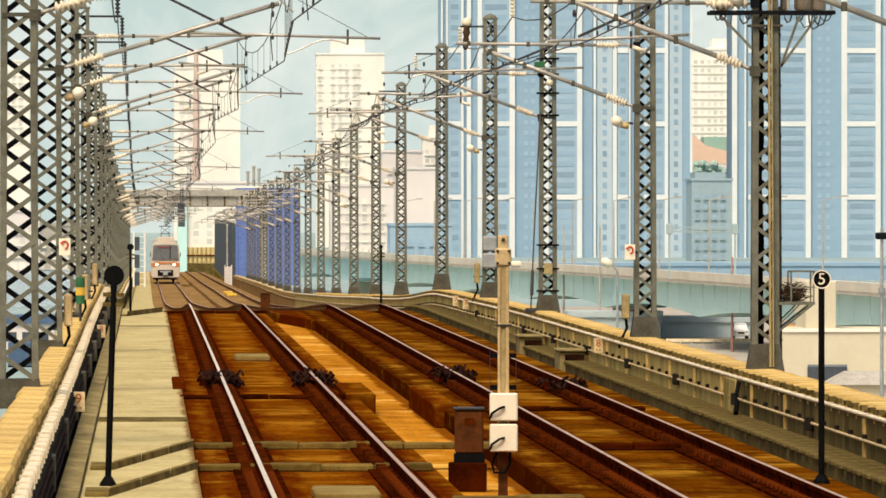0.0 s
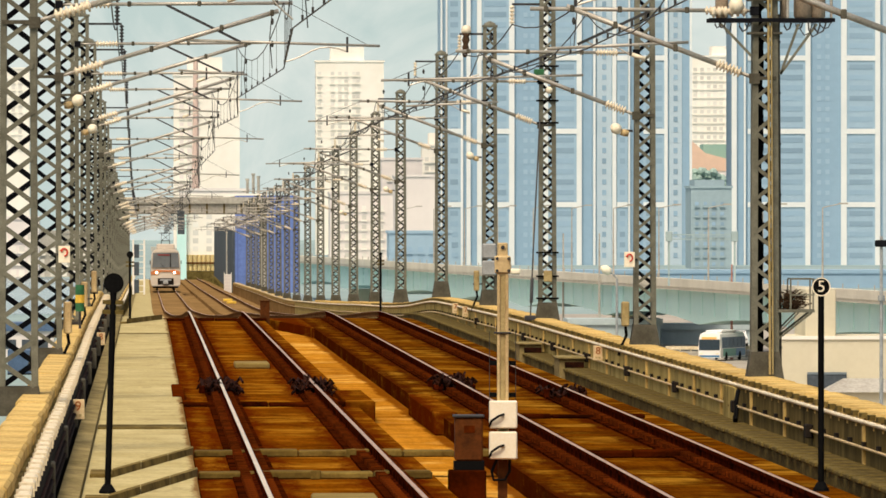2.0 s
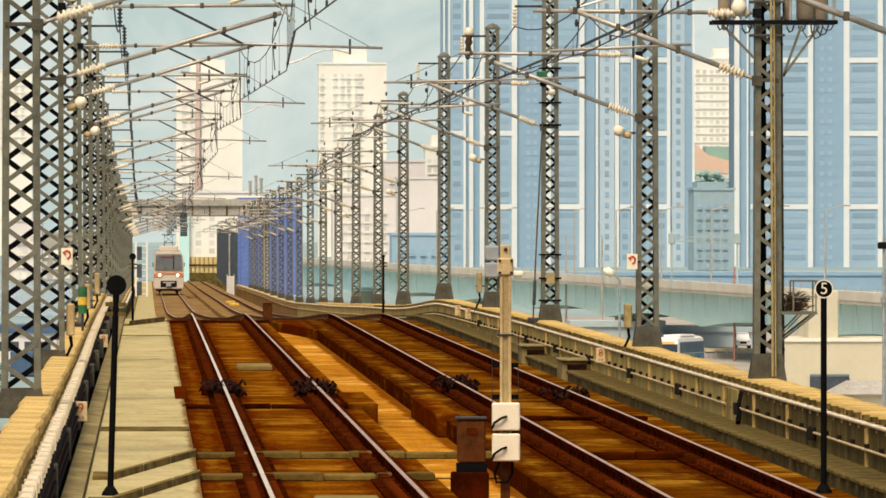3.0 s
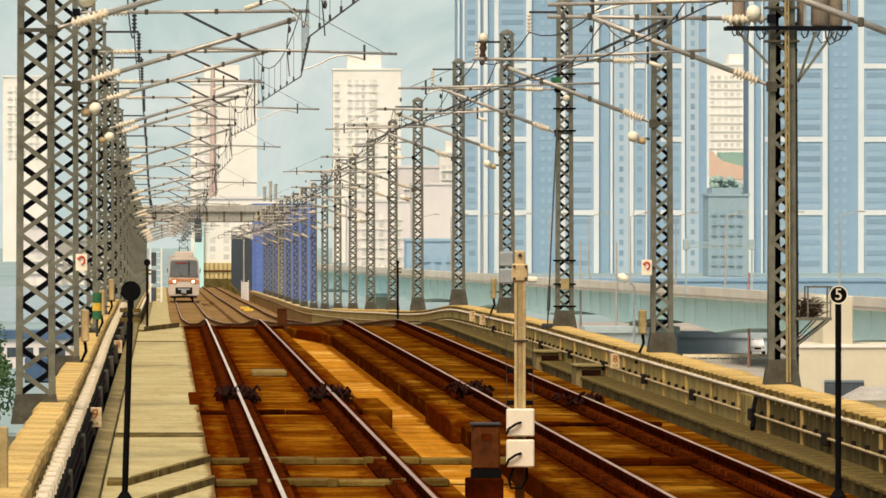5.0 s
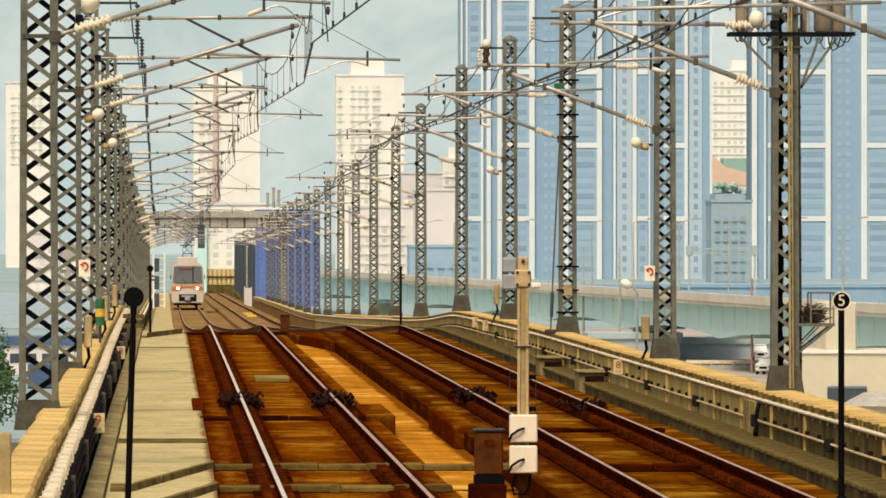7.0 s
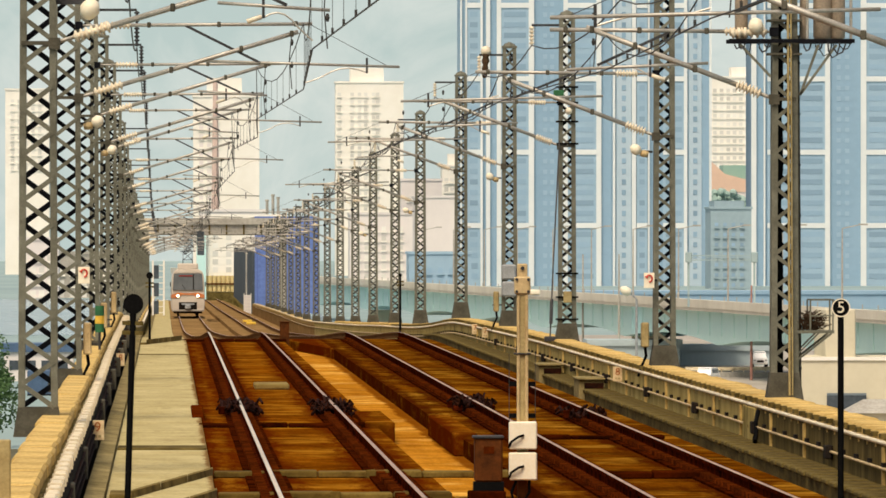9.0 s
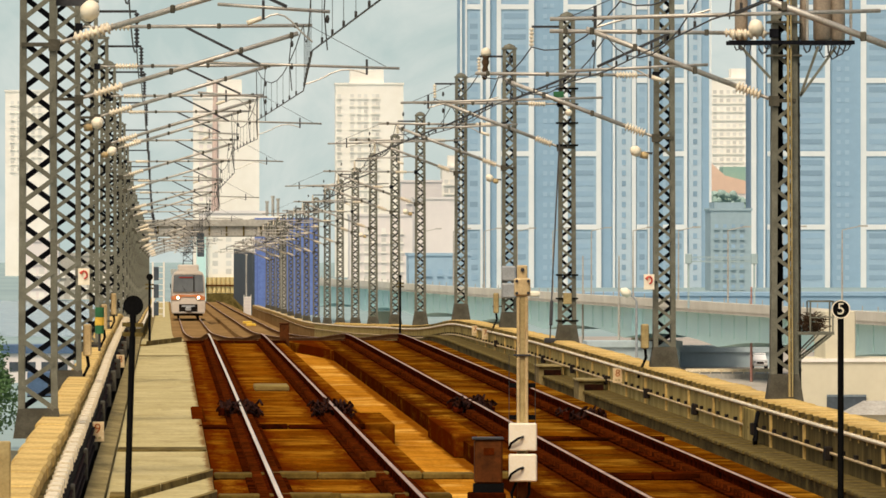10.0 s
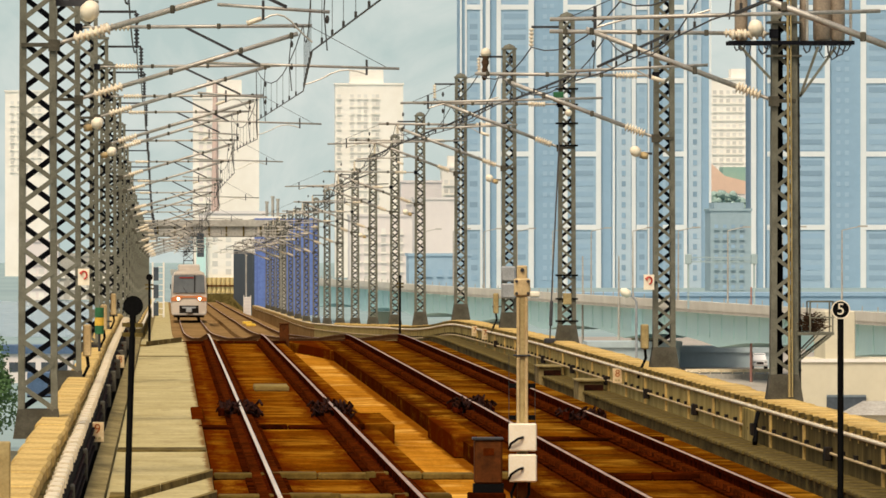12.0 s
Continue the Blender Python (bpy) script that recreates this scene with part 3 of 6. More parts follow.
# dark blocks stand in for the shadowed slots below the coping
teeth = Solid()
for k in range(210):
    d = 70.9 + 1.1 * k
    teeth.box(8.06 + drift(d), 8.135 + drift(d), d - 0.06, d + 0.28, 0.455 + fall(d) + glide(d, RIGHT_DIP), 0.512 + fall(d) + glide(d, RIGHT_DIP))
tagged(part("corbel", teeth, "concrete_grimy", viaduct, "small dark blocks for the shade in slots under the coping"), kind="stuff")
handrail(8.07, 0.415, 0.027, "pale painted pipe along the parapet top", 8.09, 70, 300)
handrail(8.05, 0.13, 0.018, "thin pale cable pipe clipped to the parapet wall", 8.085, 70, 300)
# added dark box and runs; they stand for shade in the gap
tray = thing("cable_tray", "added black strip and runs for the shade below the trunking", "cable tray")
part("tray", Solid().sweep([(-1.13, 0.33), (-1.13, -0.74), (-0.965, -0.74), (-0.965, 0.33)], [d for d in LINE if d <= 300], left=True), "under", tray)
for cz, cr in ((0.24, 0.018), (0.12, 0.024), (-0.02, 0.02)):
    part("cable", Solid().sweep([(-0.95 + cr * math.cos(a), cz + cr * math.sin(a)) for a in [-math.pi * i / 3 for i in range(6)]], [d for d in LINE if d <= 300], left=True), "grease", tray)
trunk = thing("cable_trunking", "white ribbed cable trunking along the parapet", "cable trunking")
seg = Solid().bevel_box(-1.105, -0.985, 0.05, 1.4, 0.36, 0.462, 0.02).box(-1.112, -0.978, 0.0, 0.10, 0.35, 0.472).mesh("trunk_cover", "pipe")
for k in range(170):
    d = 42 + 1.5 * k
    part("trunk_cover", seg, None, trunk).matrix_basis = pose(drift(d) + glide(d, LEFT_DRIFT) + random.uniform(-0.006, 0.006), d, fall(d) + random.uniform(-0.006, 0.006))
part("far_cover", Solid().sweep([(-1.11, 0.47), (-1.11, 0.36), (-0.98, 0.36), (-0.98, 0.47)], [d for d in LINE if d > 296], left=True), "pipe", trunk)


# ---- masts ----
def insulator(p, q, r, n=7):
    """Ribbed porcelain along p to q."""
    p, q = Vector(p), Vector(q)
    h = (q - p).length
    rings = [(r * 0.5, 0.0)]
    for i in range(n):
        z = h * (i + 0.5) / n
        w = h / n * 0.24
        rings += [(r * 0.5, z - w * 1.5), (r, z - w * 0.6), (r, z + w * 0.6), (r * 0.5, z + w * 1.2)]
    rings.append((r * 0.5, h))
    return Solid().lathe(p, rings, 10, q - p)


def mast(side, x, reach, single, long_arm):
    """A lattice mast on the parapet; side 1 has its arms towards +x, -1 towards -x. reach: metres to the track's middle. single: each lacing bar by itself. long_arm: the registration tube reaches over the track and pushes the wire away."""
    m = thing("catenary_mast", "grey lattice steel catenary mast on the parapet", "mast", group="catenary masts along the viaduct")
    top, low = 7.35, (0.66 if side > 0 else 0.86)
    wt, wb = (0.17, 0.20) if side > 0 else (0.125, 0.15)
    part("base_plinth", Solid().add([(a * w, b * w, z) for z, w in ((low - (0.56 if side < 0 else 0.36), 0.285 if side < 0 else 0.3), (low, 0.245 if side > 0 else 0.195)) for a, b in ((-1, -1), (1, -1), (1, 1), (-1, 1))],
         [(3, 2, 1, 0), (4, 5, 6, 7), (0, 1, 5, 4), (1, 2, 6, 5), (2, 3, 7, 6), (3, 0, 4, 7)]), "mast_plinth", m, "tapered dark steel foot")
    for a in (-1, 1):
        for b in (-1, 1):
            part("leg", Solid().bar((a * wb, b * wb, low), (a * wt, b * wt, top), 0.08), "mast", m)
    cells = 24 if side > 0 else 28

    def lacing(bars, mat):
        if single:
            for p, q, w in bars:
                part("lacing_bar", Solid().bar(p, q, w), mat, m)
        else:
            s = Solid()
            for p, q, w in bars:
                s.bar(p, q, w)
            tagged(part("lacing", s, mat, m), kind="stuff")
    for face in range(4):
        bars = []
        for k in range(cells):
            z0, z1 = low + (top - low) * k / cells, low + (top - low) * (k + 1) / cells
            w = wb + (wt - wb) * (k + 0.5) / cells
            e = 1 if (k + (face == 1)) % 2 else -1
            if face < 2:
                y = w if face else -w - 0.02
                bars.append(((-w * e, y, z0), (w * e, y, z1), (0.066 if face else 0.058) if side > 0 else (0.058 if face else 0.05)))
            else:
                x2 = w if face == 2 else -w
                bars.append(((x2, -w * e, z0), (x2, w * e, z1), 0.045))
        # near face grey, other faces near-black to imitate shade inside the lattice
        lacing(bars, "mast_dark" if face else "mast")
    part("cap", Solid().box(-wt - 0.06, wt + 0.06, -wt - 0.06, wt + 0.06, top, top + 0.05).lathe((0, 0, top + 0.05), [(0.16, 0), (0.13, 0.05), (0.02, 0.1)], 8), "mast", m)
    # arms
    e = side
    if e > 0:
        za, zb, zr = (4.89, 6.01, 5.43) if long_arm else (5.09, 6.09, 5.55)
    else:
        za, zb, zr = (4.43, 5.49, 5.08) if long_arm else (4.62, 5.54, 5.08)
    w = wb
    part("clamp", Solid().box(e * w - 0.07, e * w + 0.07, -w - 0.06, -w + 0.05, za - 0.08, za + 0.06).box(-w, w, -w - 0.045, -w - 0.03, za - 0.03, za + 0.02), "mast_plinth", m)
    part("clamp", Solid().box(e * w - 0.06, e * w + 0.06, -w - 0.05, -w + 0.05, zb - 0.06, zb + 0.06), "mast_dark", m)

    def along(p, q, u):
        return tuple(Vector(p).lerp(Vector(q), u))
    p, q = (e * w, -0.1, za), (e * (reach + 0.1), -0.1, za + (0.30 if e > 0 else 0.38) * (reach + 0.1 - w))
    part("arm_insulator", insulator(along(p, q, 0.07), along(p, q, 0.2), 0.075), "porcelain", m, "cream ribbed porcelain insulator", True)
    part("diagonal_tube", Solid().tube(p, along(p, q, 0.07), 0.025).tube(along(p, q, 0.2), q, 0.036, 8), "tube", m, "galvanised tube arm", True)
    p2, q2 = (e * w, -0.1, zb), (e * (reach * 1.09 if e > 0 else reach + 0.6), -0.1, zb + 0.03)
    part("arm_insulator", insulator(along(p2, q2, 0.1), along(p2, q2, 0.22), 0.06), "porcelain", m, "cream ribbed porcelain insulator", True)
    part("top_tube", Solid().tube(p2, along(p2, q2, 0.1), 0.02).tube(along(p2, q2, 0.22), q2, 0.028, 8), "tube", m, "galvanised tube arm", True)
    # registration tube and thin curved steady arm to the contact wire
    over = ((1.68 if e > 0 else 1.87) if long_arm else (0.03 if e > 0 else 0.37))
    reg0, reg1 = (e * (reach * (0.62 if e > 0 else 0.4)), -0.1, zr + 0.03), (e * (reach + over), -0.1, zr - 0.06)
    part("registration_tube", Solid().tube(reg0, reg1, 0.021, 8), "tube", m, "", True)
    part("strut", Solid().bar((e * reach * (0.53 if e > 0 else 0.6), -0.1, zb), (e * reach * (0.86 if e > 0 else 0.98), -0.1, zr), 0.04), "strut", m, "dark steel strut")
    cw = 5.02
    hx = reach + (1.17 if e > 0 else 1.4) if long_arm else reach - 0.78
    tip = reach + (0.2 if long_arm else -0.18)
    part("drop_bracket", Solid().bar((e * hx, -0.1, zr + 0.08), (e * hx, -0.1, zr - 0.16), 0.034), "strut", m)
    pts = [(e * (hx + (tip - hx) * u), -0.1, zr - 0.15 + 0.09 * math.sin(math.pi * min(1, u * 1.3)) - (zr - 0.15 - cw - 0.1) * u * u) for u in [i / 7 for i in range(8)]]
    part("steady_arm", Solid().run(pts, 0.0125), "tube", m)
    if long_arm:
        part("stay_wire", Solid().tube((q2[0] - e * 0.05, -0.1, zb + 0.03), (e * (reach + over - 0.2), -0.1, zr - 0.04), 0.005, 5), "wire", m, "thin stay wire")
    else:
        part("arm_counterweight", Solid().tube((e * (hx - 0.2), -0.1, zr - 0.2), (e * (hx - 0.02), -0.1, zr - 0.14), 0.03, 8), "porcelain", m, "pale insulator on the steady arm", True)
    for u in (0.42, 0.74, 0.97):
        c = along(p, q, u)
        part("tube_clamp", Solid().bevel_box(c[0] - 0.03, c[0] + 0.03, -0.15, -0.05, c[2] - 0.05, c[2] + 0.05, 0.01), "mast_plinth", m)
    for u in (0.3, 0.6, 0.93):
        c = along(p2, q2, u)
        part("tube_clamp", Solid().bevel_box(c[0] - 0.03, c[0] + 0.03, -0.145, -0.055, c[2] - 0.04, c[2] + 0.045, 0.01), "mast_plinth", m)
    part("hanger", Solid().run([(e * reach, -0.1, q[2]), (e * (reach - .04), -0.1, 5.5), (e * reach, -0.1, cw)], 0.008)
         .lathe((e * reach, -0.1, 5.75), [(0.015, -0.05), (0.028, 0), (0.015, 0.05)], 6).lathe((e * reach, -0.1, 5.4), [(0.015, -0.05), (0.028, 0), (0.015, 0.05)], 6), "wire", m)
    # feeder arm with hanging insulator
    zf = 7.18
    fx = e * (0.98 if e > 0 else 0.75)
    part("feeder_arm", Solid().bar((0, 0, zf), (fx, 0, zf), 0.05), "strut", m, "dark feeder bracket")
    part("feeder_insulator", insulator((fx, 0, zf - 0.02), (fx, 0, zf - (0.72 if e > 0 else 0.42)), 0.055, 9 if e > 0 else 5), "strut" if e > 0 else "porcelain", m)
    return m


LEFT_MASTS = [103, 132, 167] + [198 + 31.6 * i for i in range(20)]
RIGHT_MASTS = [88, 116, 144, 179, 209, 243, 281, 311, 343] + [374 + 31.2 * i for i in range(11)]
LX, RX = -1.55, 8.5
for side, x, track, stations in ((1, LX, TRACKS[0], LEFT_MASTS), (-1, RX, TRACKS[1], RIGHT_MASTS)):
    built = {}
    for i, d in enumerate(stations):
        here = pose(x + drift(d), d, fall(d))
        sort = (i < 4, (i % 2 == 1) == (side > 0))
        if sort not in built:
            built[sort] = mast(side, x, abs(track - x), *sort)
            built[sort].matrix_basis = here
        else:
            copy_thing(built[sort], here)


# ---- overhead wires ----
def overhead(x, stations, z_mess, label):
    line = thing("overhead_line", label, "overhead wire")
    ds = [stations[0] - 31] + list(stations)
    mess, contact, drops = Solid(), Solid(), Solid()
    all_m, all_c = [], []
    for i, (a, b) in enumerate(zip(ds, ds[1:])):
        sa, sb = (-0.18, 0.18) if i % 2 else (0.18, -0.18)
        pm, pc = [], []
        for k in range(9):
            u = k / 8
            d = a + (b - a) * u
            xx = x + drift(d) + sa + (sb - sa) * u
            zz = fall(a) + (fall(b) - fall(a)) * u
            pm.append((xx, d, z_mess - 2.2 * u * (1 - u) + zz))
            pc.append((xx, d, 5.02 + zz))
            if 0 < k < 8:
                drops.tube(pm[-1], pc[-1], 0.0035, 4)
                drops.box(xx - 0.014, xx + 0.014, d - 0.03, d + 0.03, pc[-1][2], pc[-1][2] + 0.07)
        all_m += pm if i == 0 else pm[1:]
        all_c += pc if i == 0 else pc[1:]
    mess.run(all_m, 0.009, 5)
    contact.run(all_c, 0.010, 5)
    part("messenger_wire", mess, "wire", line)
    part("contact_wire", contact, "wire", line)
    tagged(part("dropper", drops, "wire", line), kind="stuff")


overhead(TRACKS[0], LEFT_MASTS, 6.05, "dark catenary wires with droppers over the track")
overhead(TRACKS[1], RIGHT_MASTS, 5.5, "dark catenary wires with droppers over the track")


def feeder(x, z, stations, label):
    s = Solid()
    ds = [stations[0] - 32] + list(stations)
    pts = []
    for a, b in zip(ds, ds[1:]):
        for k in range(6):
            u = k / 6
            d = a + (b - a) * u
            pts.append((x + drift(d), d, z - 1.4 * u * (1 - u) + fall(a) + (fall(b) - fall(a)) * u))
    s.run(pts, 0.014, 5)
    whole("feeder_wire", s, "wire", label, "wire")


feeder(LX + 0.98, 6.44, LEFT_MASTS, "dark feeder wire hung from mast brackets")
feeder(RX - 0.75, 6.75, RIGHT_MASTS, "dark feeder wire hung from mast brackets")

# ---- ground and distance ----
whole("ground", Solid().add([(-4000, -300, -13), (4000, -300, -13), (4000, 4900, -13), (-4000, 4900, -13)], [(0, 1, 2, 3)]),
      "ground", "pale ground beyond the viaduct, tinted blue-grey for haze", "ground", kind="structure")


def ridge(name, y, base, amp, mat, seed, label):
    rnd = random.Random(seed)
    ph = [rnd.uniform(0, 6.28) for _ in range(6)]
    v, f = [], []
    n = 160
    for i in range(n + 1):
        x = -2200 + 4400 * i / n
        h = base + amp * sum(math.sin(x * k * 0.0016 + ph[j]) / (j + 1) for j, k in enumerate((1, 2.1, 3.7, 6.1, 9.7, 15.0)))
        v += [(x, y, -13), (x, y, h)]
    for i in range(n):
        f.append((2 * i, 2 * i + 2, 2 * i + 3, 2 * i + 1))
    whole(name, Solid().add(v, f), mat, label, "backdrop", kind="structure")


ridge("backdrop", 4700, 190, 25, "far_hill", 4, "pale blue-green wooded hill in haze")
whole("backdrop", Solid().add([(-3000, 4850, -13), (3000, 4850, -13), (3000, 4850, 900), (-3000, 4850, 900)], [(0, 1, 2, 3)]), "far_sky",
      "pale hazy sky", "backdrop", kind="structure")



# ---- city beyond the river ----
def block(name, label, x0, x1, y, depth, top, wall, floors=None, cols=(), win_w=1.3, win_h=1.3, pitch=2.8, glass="flat_win", penthouse=None, first=2.0, sill="flat_white"):
    """A flat block: walls, roof slab with parapet, and a window for each column on each floor of the near face."""
    b = thing(name, label, "building", (x0 + x1) / 2, y, -13)
    w, h = (x1 - x0) / 2, top + 13
    part("wall", Solid().box(-w, w, 0, depth, 0, h), wall, b)
    part("roof", Solid().box(-w - 0.3, w + 0.3, -0.3, depth + 0.3, h, h + 0.7), wall, b)
    if penthouse:
        a, c, t = penthouse
        part("penthouse", Solid().box(a, c, 2, depth - 1, h + 0.7, h + t), wall, b)
    if cols:
        me = Solid().box(-win_w / 2, win_w / 2, -0.12, 0.02, 0, win_h).mesh("window", glass)
        me2 = Solid().box(-win_w / 2 - 0.25, win_w / 2 + 0.25, -0.5, 0.0, -0.55, -0.12).mesh("balcony_sill", sill)
        n = floors or int((h - first - 2) / pitch)
        for k in range(n):
            for c in cols:
                o = part("window", me, None, b)
                o.matrix_basis = pose(c, 0, h - first - pitch * (k + 1))
                part("sill", me2, None, o)
    return b

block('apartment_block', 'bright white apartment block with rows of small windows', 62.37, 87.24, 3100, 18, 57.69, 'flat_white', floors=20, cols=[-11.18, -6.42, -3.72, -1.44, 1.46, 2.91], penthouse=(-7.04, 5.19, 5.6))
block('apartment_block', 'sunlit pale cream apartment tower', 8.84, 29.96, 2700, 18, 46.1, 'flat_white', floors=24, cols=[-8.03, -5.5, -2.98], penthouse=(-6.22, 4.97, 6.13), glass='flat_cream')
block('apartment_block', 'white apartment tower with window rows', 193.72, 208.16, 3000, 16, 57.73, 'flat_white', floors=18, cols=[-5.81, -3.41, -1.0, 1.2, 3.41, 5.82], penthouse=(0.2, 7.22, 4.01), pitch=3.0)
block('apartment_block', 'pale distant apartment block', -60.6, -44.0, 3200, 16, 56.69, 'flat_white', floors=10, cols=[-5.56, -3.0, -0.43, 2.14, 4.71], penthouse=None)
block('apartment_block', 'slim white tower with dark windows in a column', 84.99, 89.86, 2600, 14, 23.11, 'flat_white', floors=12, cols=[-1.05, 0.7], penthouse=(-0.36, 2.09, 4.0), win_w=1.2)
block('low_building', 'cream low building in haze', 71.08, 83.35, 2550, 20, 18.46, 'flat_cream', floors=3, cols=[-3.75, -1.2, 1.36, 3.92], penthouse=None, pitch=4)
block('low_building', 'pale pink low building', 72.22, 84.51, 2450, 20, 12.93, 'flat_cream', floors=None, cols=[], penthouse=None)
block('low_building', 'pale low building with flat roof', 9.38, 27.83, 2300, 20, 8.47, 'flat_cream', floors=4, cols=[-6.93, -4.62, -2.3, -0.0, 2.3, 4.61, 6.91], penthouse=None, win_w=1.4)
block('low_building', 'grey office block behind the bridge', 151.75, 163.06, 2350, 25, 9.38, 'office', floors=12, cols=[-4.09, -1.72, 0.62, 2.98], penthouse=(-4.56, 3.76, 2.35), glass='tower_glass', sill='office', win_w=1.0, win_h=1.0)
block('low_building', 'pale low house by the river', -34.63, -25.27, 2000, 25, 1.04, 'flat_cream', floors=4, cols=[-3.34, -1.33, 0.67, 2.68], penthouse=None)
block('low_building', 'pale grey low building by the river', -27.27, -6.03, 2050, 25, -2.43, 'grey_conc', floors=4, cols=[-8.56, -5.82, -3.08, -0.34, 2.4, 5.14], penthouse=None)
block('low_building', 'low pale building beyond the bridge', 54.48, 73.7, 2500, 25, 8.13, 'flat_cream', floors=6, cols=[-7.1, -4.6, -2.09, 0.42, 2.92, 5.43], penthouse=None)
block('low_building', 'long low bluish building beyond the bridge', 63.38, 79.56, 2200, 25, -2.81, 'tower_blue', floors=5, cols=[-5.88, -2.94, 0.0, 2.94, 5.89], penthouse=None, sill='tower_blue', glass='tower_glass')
# added block covers the ground where the towers fade into haze
block('riverside_block', 'added pale blue block for the hazy foot of the towers', 59.78, 161.55, 1750, 30, -10.0, 'tower_deep', floors=2, cols=[-48.55, -45.98, -43.41, -40.83, -38.26, -35.68, -33.11, -30.54, -27.96, -25.39, -22.82, -20.23, -17.67, -15.1, -12.52, -9.95, -7.38, -4.8, -2.23, 0.35, 2.92, 5.49, 8.07, 10.64, 13.21, 15.79, 18.36, 20.93, 23.52, 26.08, 28.67, 31.23, 33.8, 36.39, 38.95, 41.52, 44.11, 46.67, 49.24], penthouse=None, pitch=3.4, glass='tower_deep', sill='tower_blue', win_w=1.6)
# two added blocks stand in for the hazy shade under the bridge
block('low_shed', 'added blue-grey block for the hazy shade below the bridge girder', 61.03, 72.6, 1000, 10, -11.19, 'dusk', floors=1, cols=[], penthouse=None, first=-0.2, pitch=1.5, win_w=1.0, win_h=0.8, glass='office', sill='dusk')
block('low_shed', 'added blue-grey block for the hazy band beside the riverside road', 49.7, 60.29, 990, 10, -10.46, 'dusk', floors=1, cols=[], penthouse=None, first=-0.2, pitch=1.5, win_w=1.0, win_h=0.8, glass='office', sill='dusk')
hall = thing("hall", "hall with orange gable and green roof", "building", 180.85, 2700, -13)
hw, hz = 6.5, 31.2
part("wall", Solid().box(-hw, hw, 0, 20, 0, hz), "flat_cream", hall)
part("orange_gable", Solid().add([(-hw, -0.2, hz - 2.4), (hw, -0.2, hz - 2.4), (hw, -0.2, hz + 1.2), (-hw * 0.3, -0.2, hz + 3.4), (-hw, -0.2, hz + 7.5),
     (-hw, 1, hz - 2.4), (hw, 1, hz - 2.4), (hw, 1, hz + 1.2), (-hw * 0.3, 1, hz + 3.4), (-hw, 1, hz + 7.5)],
     [(0, 1, 2, 3, 4), (9, 8, 7, 6, 5), (0, 5, 6, 1), (1, 6, 7, 2), (2, 7, 8, 3), (3, 8, 9, 4), (4, 9, 5, 0)]), "roof_orange", hall)
part("green_roof", Solid().box(-hw * 0.4, hw, 1.2, 18, hz, hz + 6.2), "roof_green", hall)


knoll_rnd = random.Random(12)
knoll = Solid()
for k in range(150):
    u = knoll_rnd.random()
    cx, cy = 170 + 14 * u + knoll_rnd.uniform(-1, 1), 2640 + knoll_rnd.uniform(0, 12)
    cz = -13 + 29.5 * knoll_rnd.random() ** 0.35 * (0.82 + 0.18 * math.sin(3.1 * u + 0.4))
    rr = knoll_rnd.uniform(1.0, 2.1)
    knoll.lathe((cx, cy, cz), [(rr * 0.4, -rr * 0.8), (rr, -rr * 0.2), (rr * 0.8, rr * 0.4), (rr * 0.3, rr * 0.8)], 7, (knoll_rnd.uniform(-0.4, 0.4), knoll_rnd.uniform(-0.4, 0.4), 1))
knoll.add([(168, 2655, -13), (186, 2655, -13), (186, 2655, 12), (168, 2655, 12), (168, 2662, -13), (186, 2662, -13), (186, 2662, 12), (168, 2662, 12)], [(0, 1, 2, 3), (7, 6, 5, 4), (3, 2, 6, 7), (0, 3, 7, 4), (1, 5, 6, 2)])
whole("wooded_slope", knoll, "hedge", "wooded slope between the towers, its green washed with haze", "trees", kind="stuff")


def tower(x0, x1, y, top, fins, bands, windows, depth=24, label="tall residential tower, haze mixed into its blue walls and white trim"):
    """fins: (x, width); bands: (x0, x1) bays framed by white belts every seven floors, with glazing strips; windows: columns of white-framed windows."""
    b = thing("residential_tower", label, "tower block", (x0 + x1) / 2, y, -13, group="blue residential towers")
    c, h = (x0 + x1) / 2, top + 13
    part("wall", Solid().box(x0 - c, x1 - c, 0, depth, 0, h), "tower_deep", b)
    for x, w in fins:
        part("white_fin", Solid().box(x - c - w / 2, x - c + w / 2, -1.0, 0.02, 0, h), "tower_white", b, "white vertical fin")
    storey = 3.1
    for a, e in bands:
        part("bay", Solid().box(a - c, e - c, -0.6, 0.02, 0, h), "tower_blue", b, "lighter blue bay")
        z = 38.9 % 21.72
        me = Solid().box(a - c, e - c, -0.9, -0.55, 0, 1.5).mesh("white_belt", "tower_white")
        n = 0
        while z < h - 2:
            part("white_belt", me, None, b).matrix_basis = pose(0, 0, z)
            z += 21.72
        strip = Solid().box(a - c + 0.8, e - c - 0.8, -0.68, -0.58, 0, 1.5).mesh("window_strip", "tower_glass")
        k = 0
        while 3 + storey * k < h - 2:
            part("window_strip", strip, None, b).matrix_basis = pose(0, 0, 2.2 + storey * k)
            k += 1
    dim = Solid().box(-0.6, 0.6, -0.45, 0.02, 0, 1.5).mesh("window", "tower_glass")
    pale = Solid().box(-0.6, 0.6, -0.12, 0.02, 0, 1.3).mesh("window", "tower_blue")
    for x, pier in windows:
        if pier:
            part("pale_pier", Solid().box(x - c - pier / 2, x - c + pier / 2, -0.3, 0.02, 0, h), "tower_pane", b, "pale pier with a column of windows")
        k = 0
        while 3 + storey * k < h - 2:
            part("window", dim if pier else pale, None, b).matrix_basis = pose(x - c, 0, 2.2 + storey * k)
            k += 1

